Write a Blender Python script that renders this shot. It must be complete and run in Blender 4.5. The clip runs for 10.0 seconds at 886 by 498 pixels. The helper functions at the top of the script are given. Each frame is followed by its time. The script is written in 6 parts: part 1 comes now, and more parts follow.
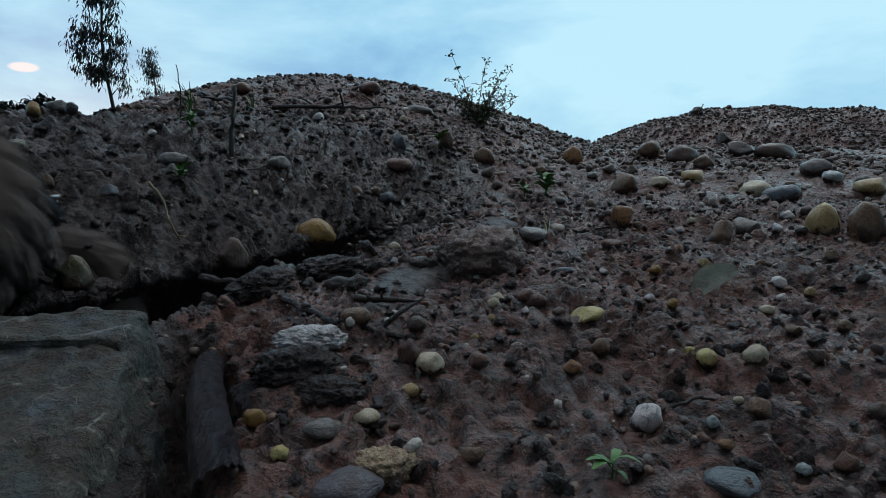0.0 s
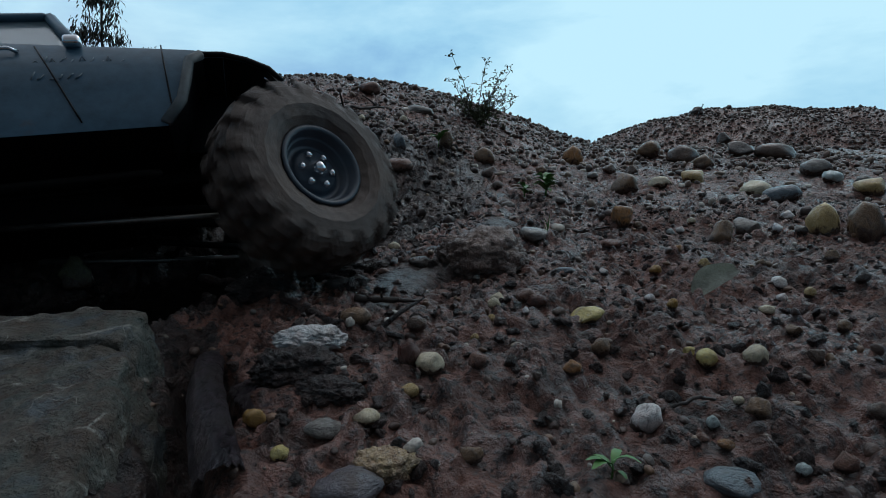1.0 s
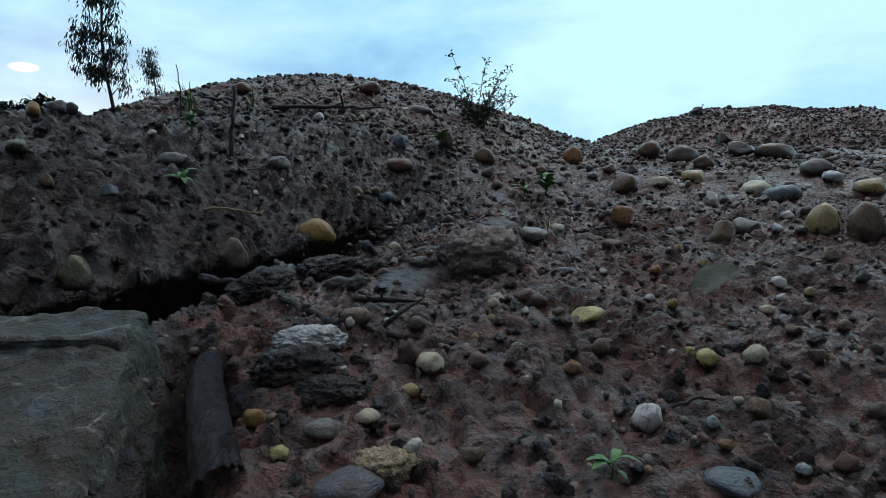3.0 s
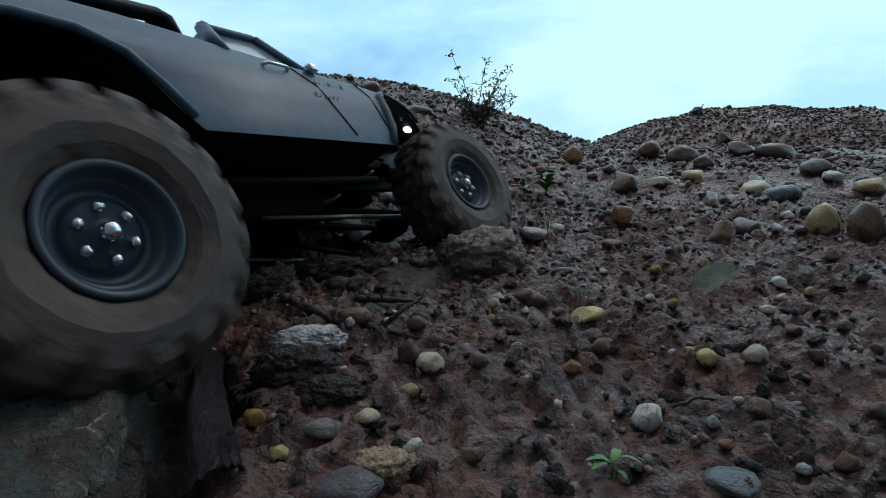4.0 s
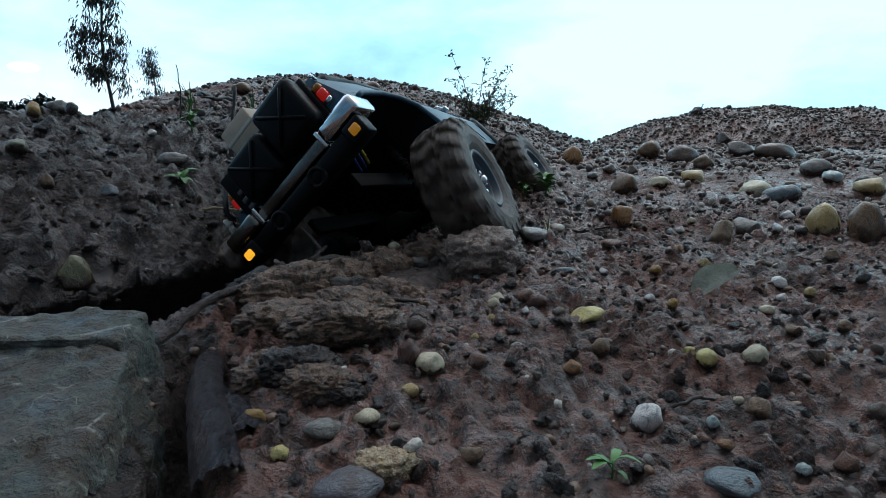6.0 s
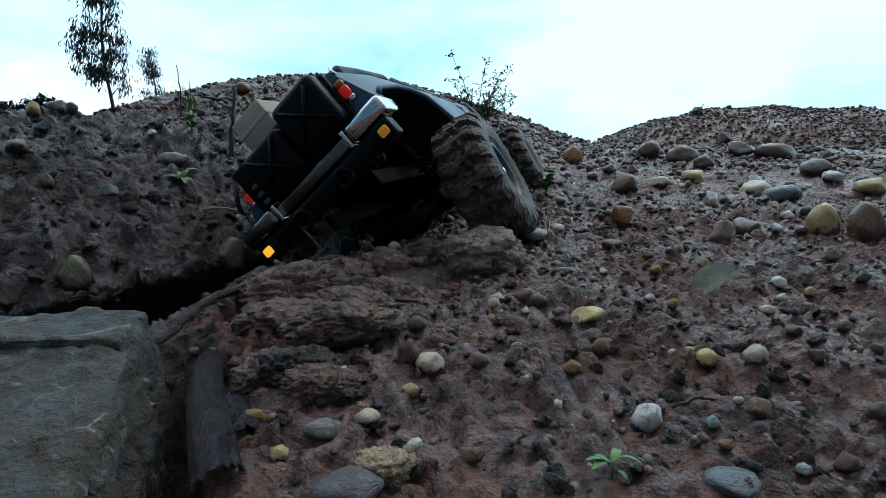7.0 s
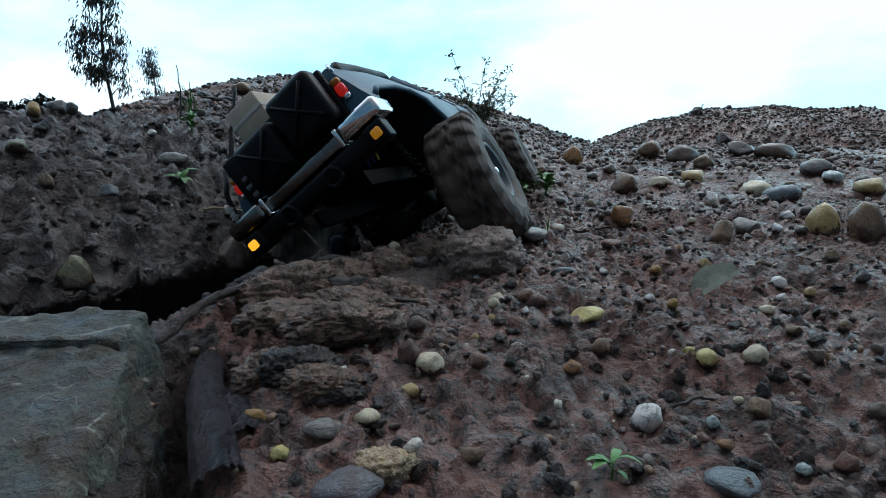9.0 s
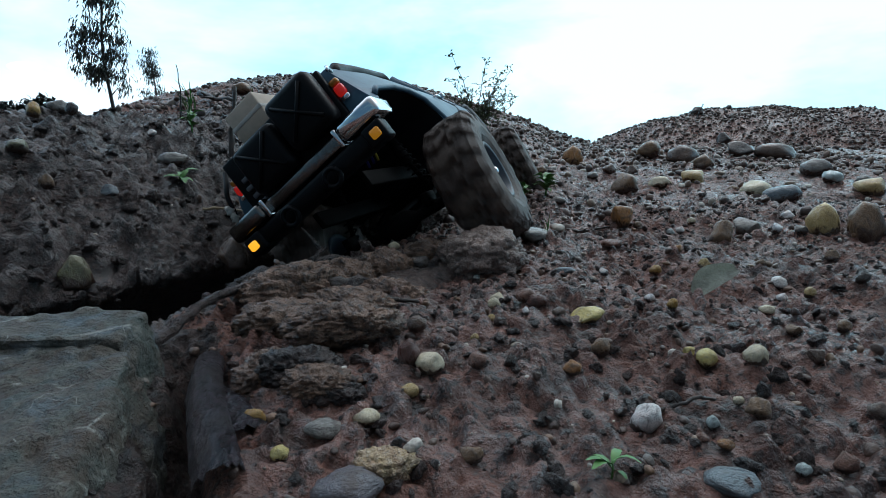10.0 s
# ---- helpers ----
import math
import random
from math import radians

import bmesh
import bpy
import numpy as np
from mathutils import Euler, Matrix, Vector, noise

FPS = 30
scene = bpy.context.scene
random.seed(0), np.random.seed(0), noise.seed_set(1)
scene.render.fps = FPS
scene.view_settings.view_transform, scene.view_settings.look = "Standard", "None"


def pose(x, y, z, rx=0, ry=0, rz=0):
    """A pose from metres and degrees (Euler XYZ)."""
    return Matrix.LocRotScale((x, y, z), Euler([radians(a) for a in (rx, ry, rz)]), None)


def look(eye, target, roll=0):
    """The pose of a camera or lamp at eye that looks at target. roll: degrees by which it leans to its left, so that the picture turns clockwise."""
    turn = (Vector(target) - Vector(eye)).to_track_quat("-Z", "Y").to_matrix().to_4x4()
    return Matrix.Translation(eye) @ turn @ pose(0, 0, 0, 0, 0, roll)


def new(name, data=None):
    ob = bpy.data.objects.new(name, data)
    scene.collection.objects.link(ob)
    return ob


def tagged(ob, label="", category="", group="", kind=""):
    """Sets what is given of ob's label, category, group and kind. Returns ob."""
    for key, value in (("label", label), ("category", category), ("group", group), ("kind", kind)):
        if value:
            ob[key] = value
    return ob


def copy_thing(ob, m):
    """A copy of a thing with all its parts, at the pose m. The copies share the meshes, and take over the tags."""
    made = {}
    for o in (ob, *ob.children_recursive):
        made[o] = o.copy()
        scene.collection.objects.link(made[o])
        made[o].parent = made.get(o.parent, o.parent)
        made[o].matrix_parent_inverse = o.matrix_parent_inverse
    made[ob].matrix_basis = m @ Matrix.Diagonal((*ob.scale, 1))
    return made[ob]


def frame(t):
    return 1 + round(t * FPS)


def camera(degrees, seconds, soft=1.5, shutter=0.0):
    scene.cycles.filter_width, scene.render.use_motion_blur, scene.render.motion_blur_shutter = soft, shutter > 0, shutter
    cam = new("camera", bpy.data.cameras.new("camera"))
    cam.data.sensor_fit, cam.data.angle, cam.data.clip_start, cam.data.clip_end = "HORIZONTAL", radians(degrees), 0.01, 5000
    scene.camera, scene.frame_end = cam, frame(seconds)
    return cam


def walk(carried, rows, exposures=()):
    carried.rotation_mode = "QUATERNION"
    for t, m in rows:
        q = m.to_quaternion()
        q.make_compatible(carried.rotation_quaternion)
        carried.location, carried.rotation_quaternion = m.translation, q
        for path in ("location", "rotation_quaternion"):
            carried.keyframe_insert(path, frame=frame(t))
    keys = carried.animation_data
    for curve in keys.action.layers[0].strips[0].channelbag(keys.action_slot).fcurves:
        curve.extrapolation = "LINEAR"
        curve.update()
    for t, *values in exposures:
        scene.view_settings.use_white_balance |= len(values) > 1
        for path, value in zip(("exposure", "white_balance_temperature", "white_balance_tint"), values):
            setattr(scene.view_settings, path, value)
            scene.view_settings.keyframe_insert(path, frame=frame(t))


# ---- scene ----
# ---------------------------------------------------------------- camera
cam = camera(80.0, 10.0, soft=0.9, shutter=0.5)
EYE_Z = 0.11
CAM = pose(0, 0, EYE_Z, 90 - 11.1, 0, 0)
walk(cam, [(0.0, CAM), (10.0, CAM)],
     exposures=[(0.0, 0.04, 5950, 9), (2.0, 0.14, 5980, 9), (2.6, 0.24, 5980, 9), (4.2, 0.36, 5970, 9), (5.0, 0.66, 5950, 8), (6.0, 0.76, 5880, 7), (8.5, 0.94, 5880, 7), (10.0, 0.94, 5880, 7)])

# ---------------------------------------------------------------- sky and light
SUN_DIR = Vector((-0.55, 0.80, 0.20)).normalized()


def make_world():
    w = bpy.data.worlds.new("dusk_sky")
    scene.world = w
    w.use_nodes = True
    nt = w.node_tree
    n, l = nt.nodes, nt.links
    n.clear()
    out = n.new("ShaderNodeOutputWorld")
    bg = n.new("ShaderNodeBackground")
    sky = n.new("ShaderNodeTexSky")
    sky.sky_type = "NISHITA"
    sky.sun_disc = False
    sky.sun_elevation = radians(7)
    sky.sun_rotation = math.atan2(SUN_DIR.x, SUN_DIR.y)
    tc = n.new("ShaderNodeTexCoord")
    mp = n.new("ShaderNodeMapping")
    mp.inputs["Scale"].default_value = (1.0, 1.0, 2.4)
    mp.inputs["Location"].default_value = (3.1, 0.4, 1.7)
    big = n.new("ShaderNodeTexNoise")
    big.inputs["Scale"].default_value = 2.6
    big.inputs["Detail"].default_value = 6
    big.inputs["Roughness"].default_value = 0.56
    big.inputs["Distortion"].default_value = 0.25
    ramp = n.new("ShaderNodeValToRGB")
    ramp.color_ramp.elements[0].position = 0.33
    ramp.color_ramp.elements[0].color = (0.25, 0.50, 0.78, 1)
    ramp.color_ramp.elements[1].position = 0.70
    ramp.color_ramp.elements[1].color = (0.68, 0.99, 1.08, 1)
    mid = ramp.color_ramp.elements.new(0.5)
    mid.color = (0.44, 0.76, 0.94, 1)
    l.new(tc.outputs["Generated"], mp.inputs["Vector"])
    l.new(mp.outputs["Vector"], big.inputs["Vector"])
    # the cloud cover is thinner towards one side, which lifts the ramp there
    dot = n.new("ShaderNodeVectorMath")
    dot.operation = "DOT_PRODUCT"
    dot.inputs[1].default_value = Vector((0.50, 0.62, 0.60)).normalized()
    l.new(tc.outputs["Generated"], dot.inputs[0])
    lift = n.new("ShaderNodeMapRange")
    lift.inputs["From Min"].default_value = 0.55
    lift.inputs["From Max"].default_value = 1.0
    lift.inputs["To Min"].default_value = -0.08
    lift.inputs["To Max"].default_value = 0.24
    l.new(dot.outputs["Value"], lift.inputs["Value"])
    add = n.new("ShaderNodeMath")
    add.operation = "ADD"
    l.new(big.outputs["Fac"], add.inputs[0])
    l.new(lift.outputs["Result"], add.inputs[1])
    l.new(add.outputs["Value"], ramp.inputs["Fac"])
    # overhead the cover is thick and grey
    xyz = n.new("ShaderNodeSeparateXYZ")
    l.new(tc.outputs["Generated"], xyz.inputs["Vector"])
    high = n.new("ShaderNodeMapRange")
    high.interpolation_type = "SMOOTHSTEP"
    high.inputs["From Min"].default_value = 0.36
    high.inputs["From Max"].default_value = 0.75
    l.new(xyz.outputs["Z"], high.inputs["Value"])
    veil = n.new("ShaderNodeMix")
    veil.data_type = "RGBA"
    veil.inputs["B"].default_value = (0.84, 0.89, 0.94, 1)
    l.new(high.outputs["Result"], veil.inputs["Factor"])
    l.new(ramp.outputs["Color"], veil.inputs["A"])
    # the low sun shows through one small rent in the clouds
    rent = n.new("ShaderNodeVectorMath")
    rent.operation = "DISTANCE"
    rent.inputs[1].default_value = (0, 0, 0)
    shift = n.new("ShaderNodeVectorMath")
    shift.operation = "SUBTRACT"
    shift.inputs[1].default_value = RENT_DIR
    squash = n.new("ShaderNodeVectorMath")
    squash.operation = "MULTIPLY"
    squash.inputs[1].default_value = (1.3, 1.3, 3.4)
    l.new(tc.outputs["Generated"], shift.inputs[0])
    l.new(shift.outputs["Vector"], squash.inputs[0])
    l.new(squash.outputs["Vector"], rent.inputs[0])
    ring = n.new("ShaderNodeMapRange")
    ring.inputs["From Min"].default_value = 0.026
    ring.inputs["From Max"].default_value = 0.018
    l.new(rent.outputs["Value"], ring.inputs["Value"])
    mix_sky = n.new("ShaderNodeMix")
    mix_sky.data_type = "RGBA"
    mix_sky.inputs["Factor"].default_value = 0.94
    gain = n.new("ShaderNodeVectorMath")
    gain.operation = "SCALE"
    gain.inputs["Scale"].default_value = 0.10
    l.new(sky.outputs["Color"], gain.inputs[0])
    l.new(gain.outputs["Vector"], mix_sky.inputs["A"])
    l.new(veil.outputs["Result"], mix_sky.inputs["B"])
    glow = n.new("ShaderNodeMix")
    glow.data_type = "RGBA"
    glow.inputs["B"].default_value = (1.25, 1.02, 0.92, 1)
    l.new(ring.outputs["Result"], glow.inputs["Factor"])
    l.new(mix_sky.outputs["Result"], glow.inputs["A"])
    # away from the sunset the sky is darker
    side = n.new("ShaderNodeMapRange")
    side.interpolation_type = "SMOOTHSTEP"
    side.inputs["From Min"].default_value = -0.6
    side.inputs["From Max"].default_value = 0.55
    side.inputs["To Min"].default_value = 0.16
    side.inputs["To Max"].default_value = 1.0
    l.new(xyz.outputs["Y"], side.inputs["Value"])
    dim = n.new("ShaderNodeVectorMath")
    dim.operation = "SCALE"
    l.new(glow.outputs["Result"], dim.inputs[0])
    l.new(side.outputs["Result"], dim.inputs["Scale"])
    l.new(dim.outputs["Vector"], bg.inputs["Color"])
    bg.inputs["Strength"].default_value = 0.86
    l.new(bg.outputs["Background"], out.inputs["Surface"])


RENT_DIR = Vector((-0.6004, 0.7921, 0.1101))
make_world()
sun = new("sun", bpy.data.lights.new("sun", "SUN"))
sun.data.energy = 0.3
sun.data.angle = radians(25)
sun.data.color = (1.0, 0.95, 0.88)
sun.matrix_world = look((0, 0, 5), Vector((0, 0, 5)) - Vector((0.35, 0.55, 0.75)))

# ---------------------------------------------------------------- materials


class Nodes:
    """A small builder for a node material."""

    def __init__(self, name):
        self.mat = bpy.data.materials.new(name)
        self.mat.use_nodes = True
        self.t = self.mat.node_tree
        self.bsdf = self.t.nodes["Principled BSDF"]
        self.coord = self.t.nodes.new("ShaderNodeTexCoord").outputs["Object"]

    def link(self, a, b):
        self.t.links.new(a, b)

    def noise(self, scale, detail=4, rough=0.55, distort=0.0):
        n = self.t.nodes.new("ShaderNodeTexNoise")
        n.inputs["Scale"].default_value = scale
        n.inputs["Detail"].default_value = detail
        n.inputs["Roughness"].default_value = rough
        n.inputs["Distortion"].default_value = distort
        self.link(self.coord, n.inputs["Vector"])
        return n.outputs["Fac"]

    def voronoi(self, scale, feature="F1"):
        n = self.t.nodes.new("ShaderNodeTexVoronoi")
        n.feature = feature
        n.inputs["Scale"].default_value = scale
        self.link(self.coord, n.inputs["Vector"])
        return n.outputs["Distance"]

    def ramp(self, fac, *stops):
        n = self.t.nodes.new("ShaderNodeValToRGB")
        e = n.color_ramp.elements
        while len(e) < len(stops):
            e.new(0.5)
        for el, (p, c) in zip(e, stops):
            el.position, el.color = p, (*c, 1) if len(c) == 3 else c
        self.link(fac, n.inputs["Fac"])
        return n.outputs["Color"]

    def mix(self, fac, a, b, mode="MIX"):
        n = self.t.nodes.new("ShaderNodeMix")
        n.data_type, n.blend_type = "RGBA", mode
        for key, v in (("Factor", fac), ("A", a), ("B", b)):
            if isinstance(v, (int, float)):
                n.inputs[key].default_value = v
            elif isinstance(v, tuple):
                n.inputs[key].default_value = (*v, 1)
            else:
                self.link(v, n.inputs[key])
        return n.outputs["Result"]

    def range(self, v, a, b, c, d):
        n = self.t.nodes.new("ShaderNodeMapRange")
        for key, x in (("From Min", a), ("From Max", b), ("To Min", c), ("To Max", d)):
            n.inputs[key].default_value = x
        self.link(v, n.inputs["Value"])
        return n.outputs["Result"]

    def bump(self, height, dist, strength=1.0, before=None):
        n = self.t.nodes.new("ShaderNodeBump")
        n.inputs["Distance"].default_value = dist
        n.inputs["Strength"].default_value = strength
        self.link(height, n.inputs["Height"])
        if before:
            self.link(before, n.inputs["Normal"])
        return n.outputs["Normal"]

    def island(self):
        return self.t.nodes.new("ShaderNodeNewGeometry").outputs["Random Per Island"]

    def object_random(self):
        return self.t.nodes.new("ShaderNodeObjectInfo").outputs["Random"]

    def set(self, **values):
        for key, v in values.items():
            s = self.bsdf.inputs[key.replace("_", " ")]
            if isinstance(v, (int, float)):
                s.default_value = v
            elif isinstance(v, tuple):
                s.default_value = (*v, 1) if len(v) == 3 and s.type == "RGBA" else v
            else:
                self.link(v, s)
        return self.mat


def mud_material(name, dark, light, wet=0.5):
    m = Nodes(name)
    patch = m.noise(9, 5, 0.62, 0.5)
    lumps = m.noise(75, 6, 0.62, 0.6)
    grain = m.noise(190, 6, 0.65)
    fine = m.noise(850, 3, 0.6)
    base = m.mix(m.range(patch, 0.38, 0.64, 0, 1), dark, light)
    base = m.mix(m.range(lumps, 0.40, 0.62, 0.0, 0.55), base, tuple(1.7 * c for c in light))
    base = m.mix(m.range(grain, 0.50, 0.60, 0, 0.85), base, tuple(0.25 * c for c in dark))
    base = m.mix(m.range(fine, 0.60, 0.72, 0, 0.55), base, (0.20, 0.155, 0.125))
    pool = m.noise(13, 5, 0.58, 0.4)
    rough = m.range(pool, 0.38, 0.60, 0.25, 0.40 + 0.5 * (1 - wet))
    nrm = m.bump(lumps, 0.014, 0.85)
    nrm = m.bump(grain, 0.0060, 0.9, nrm)
    nrm = m.bump(fine, 0.0014, 0.7, nrm)
    return m.set(Base_Color=base, Roughness=rough, Normal=nrm, Specular_IOR_Level=0.5,
                 Coat_Weight=m.range(pool, 0.44, 0.60, 0.85 * wet, 0.04), Coat_Roughness=0.14, Coat_Normal=m.bump(grain, 0.0030, 0.8, m.bump(lumps, 0.010, 0.9)))


def stone_material(name, a, b, c, scale=60, rough=0.42, spots=0.3, relief=0.0008, muddy=0.75, gloss=0.5, loose=False):
    """Mottled stone with mud smears; a loose stone has its pattern at its own size, shifted from stone to stone."""
    a, b, c = (tuple(min(0.82, 1.22 * v) for v in k) for k in (a, b, c))
    m = Nodes(name)
    rnd = m.object_random()
    if loose:
        scale, relief = 1.7, 0.0011
        move = m.t.nodes.new("ShaderNodeVectorMath")
        move.operation = "ADD"
        m.link(m.coord, move.inputs[0])
        m.link(m.range(rnd, 0, 1, 0, 40), move.inputs[1])
        m.coord = move.outputs["Vector"]
    big = m.noise(scale, 4, 0.55, 0.8)
    fine = m.noise(scale * 9, 4, 0.6)
    col = m.mix(m.range(big, 0.36, 0.66, 0, 1), a, b)
    col = m.mix(m.range(fine, 0.50, 0.72, 0, spots), col, c)
    col = m.mix(m.range(rnd, 0, 1, 0, 0.25), col, tuple(0.55 * v for v in a))
    smear = m.noise(scale * 1.7, 6, 0.68, 0.6)
    col = m.mix(m.range(smear, 0.50, 0.64, 0, muddy), col, (0.060, 0.038, 0.028))
    if loose:
        xyz = m.t.nodes.new("ShaderNodeSeparateXYZ")
        m.link(m.t.nodes.new("ShaderNodeTexCoord").outputs["Object"], xyz.inputs["Vector"])
        line = m.t.nodes.new("ShaderNodeMath")
        line.operation = "MULTIPLY_ADD"
        line.inputs[1].default_value = 1.1
        m.link(smear, line.inputs[0])
        m.link(xyz.outputs["Z"], line.inputs[2])
        col = m.mix(m.range(line.outputs["Value"], 0.52, 0.38, 0, 0.95), col, (0.055, 0.031, 0.023))
    speck = m.noise(scale * 14, 3, 0.6)
    col = m.mix(m.range(speck, 0.58, 0.68, 0, 0.55), col, (0.030, 0.019, 0.014))
    nrm = m.bump(smear, relief * 1.6, 0.6)
    return m.set(Base_Color=col, Roughness=m.range(smear, 0.35, 0.62, max(0.10, rough - 0.26), rough + 0.05),
                 Normal=m.bump(fine, relief, 0.7, nrm), Specular_IOR_Level=gloss)


def gravel_material(name, dull):
    m = Nodes(name)
    r = m.island()
    col = m.ramp(r, (0.0, (0.034, 0.020, 0.015)), (0.38, (0.080, 0.048, 0.036)), (0.54, (0.14, 0.088, 0.064)),
                 (0.66, (0.21, 0.11, 0.055)), (0.74, (0.16, 0.145, 0.13)), (0.83, (0.30, 0.21, 0.14)),
                 (0.90, (0.40, 0.34, 0.27)), (0.97, (0.68, 0.62, 0.54)))
    fine = m.noise(500, 4, 0.6)
    col = m.mix(m.range(fine, 0.45, 0.7, 0, 0.5), col, (0.05, 0.029, 0.022))
    col = m.mix(dull, col, (0.078, 0.046, 0.035))
    return m.set(Base_Color=col, Roughness=0.45, Normal=m.bump(fine, 0.001, 0.7))


def plain_material(name, colour, rough=0.5, metal=0.0, grain=300, spread=0.25, relief=0.0003, emit=None, strength=0.0, dirt=0.0, gloss=0.5):
    m = Nodes(name)
    n = m.noise(grain, 4, 0.6)
    big = m.noise(grain * 0.07, 4, 0.6)
    col = m.mix(m.range(n, 0.35, 0.7, 0, spread), colour, tuple(0.5 * c for c in colour))
    col = m.mix(m.range(big, 0.40, 0.75, 0, spread), col, tuple(min(1, 1.5 * c + 0.005) for c in colour))
    if dirt:
        mud = m.noise(grain * 0.13, 6, 0.68)
        col = m.mix(m.range(mud, 0.66 - 0.26 * dirt, 0.80 - 0.22 * dirt, 0, 0.9), col, (0.10, 0.068, 0.050))
    args = dict(Base_Color=col, Metallic=metal, Roughness=m.range(big, 0.3, 0.7, max(0.03, rough - 0.08), min(1, rough + 0.12)),
                Normal=m.bump(n, relief, 0.6), Specular_IOR_Level=gloss)
    if emit:
        args.update(Emission_Color=emit, Emission_Strength=strength)
    return m.set(**args)


MUD = mud_material("wet_brown_mud", (0.044, 0.0178, 0.0122), (0.215, 0.092, 0.064), 0.80)
SHADED_BANK = mud_material("shaded_bank_mud", (0.011, 0.0060, 0.0047), (0.070, 0.039, 0.031), 0.8)
CLOD = mud_material("mud_clod", (0.010, 0.0050, 0.0038), (0.042, 0.020, 0.015), 0.30)
GRAVEL = gravel_material("mixed_gravel", 0.18)
HEAP = gravel_material("heap_gravel", 0.58)

# ---------------------------------------------------------------- shared geometry helpers


def part(name, bm, material, parent=None, label="", smooth=True):
    """Link a bmesh as one mesh object, under a thing or a part."""
    me = bpy.data.meshes.new(name)
    if smooth:
        for f in bm.faces:
            f.smooth = True
    bm.to_mesh(me)
    bm.free()
    for m in (material if isinstance(material, (list, tuple)) else [material]):
        me.materials.append(m)
    ob = new(name, me)
    if parent:
        ob.parent = parent
    if label:
        tagged(ob, label)
    return ob


def hash2(ix, iy, seed):
    h = (ix * 374761393 + iy * 668265263 + seed * 982451653) & 0xFFFFFFFF
    h = ((h ^ (h >> 13)) * 1274126177) & 0xFFFFFFFF
    return ((h ^ (h >> 16)) & 0xFFFFFF) / float(0xFFFFFF)


def value_noise(x, y, seed=0):
    ix, iy = np.floor(x).astype(np.int64), np.floor(y).astype(np.int64)
    fx, fy = x - ix, y - iy
    fx, fy = fx * fx * fx * (fx * (fx * 6 - 15) + 10), fy * fy * fy * (fy * (fy * 6 - 15) + 10)
    a = hash2(ix, iy, seed) * (1 - fx) + hash2(ix + 1, iy, seed) * fx
    b = hash2(ix, iy + 1, seed) * (1 - fx) + hash2(ix + 1, iy + 1, seed) * fx
    return (a * (1 - fy) + b * fy) * 2 - 1


# ---------------------------------------------------------------- the ground


def step(a, b, x):
    t = np.clip((x - a) / (b - a), 0, 1)
    return t * t * (3 - 2 * t)


def gully_lip(y):
    """x of the lip of the gully on the field's side."""
    return np.interp(y, [-1, 0, 0.2, 0.27, 0.35, 0.43, 0.53, 0.7, 0.9, 1.3], [-0.62, -0.4, -0.26, -0.165, -0.148, -0.085, -0.015, 0.05, 0.1, 0.16])


HEAP_X = [-1.6, -1.15, -0.92, -0.8, -0.66, -0.5, -0.35, -0.16, 0, 0.17, 0.33, 0.5, 0.75]
HEAP_Z = [0.09, 0.09, 0.14, 0.24, 0.305, 0.32, 0.33, 0.31, 0.28, 0.225, 0.165, 0.118, 0.02]
FAR_X = [0.9, 1.17, 1.5, 1.8, 2, 2.35, 2.75, 3, 3.25, 4.2]
FAR_Z = [0, 0.14, 0.265, 0.35, 0.38, 0.395, 0.36, 0.38, 0.24, 0]


def ground_plan(x, y):
    """Height of the ground without its roughness: sloping field, gully, bank, two heaps."""
    f=0.055*np.maximum(y-0.17,0)+0.05*np.maximum(y-0.55,0)
    f=f-np.maximum(y-1.3,0)*0.19
    f=np.maximum(f,-0.25)
    e=gully_lip(y)
    d=(e-x)*0.8
    deep=0.21*(1-step(0.62,1.12,y))*step(-0.5,-0.05,y)
    w=0.075*(1-step(0.35,1.0,y))+0.02
    u=np.maximum(d-w,0)
    side=f-deep*step(0,0.028,d)
    foot=f-deep
    bank=foot+np.minimum(u*6,deep*0.80)+np.where(u<0.14,u*0.62,0.0868+(u-0.14)*0.40)
    cap=0.145-np.maximum(u-0.45,0)*0.15
    bank=cap-0.02*np.logaddexp(0,(cap-bank)/0.02)
    bank=np.where(d>w,bank,-9)
    prof=np.interp(x,HEAP_X,HEAP_Z)
    t=1.8-y; tp=np.maximum(t,0)
    m=(prof-0.10*tp-0.13*tp*tp+0.3)*np.exp(-(np.minimum(t,0)/0.6)**2)-0.3
    q=(np.interp(x,FAR_X,FAR_Z)+0.25)*np.exp(-((y-4)/1.0)**2)-0.25
    xc=-0.124+(0.26-y)*0.30
    side=side-0.045*np.exp(-((x-xc)/0.010)**2)*step(0.30,0.24,y)*step(0.02,0.10,y)
    z=np.maximum(side,np.maximum(bank,q))
    k=0.02
    return np.maximum(z,m)+k*np.exp(-np.abs(z-m)/k)*0.3


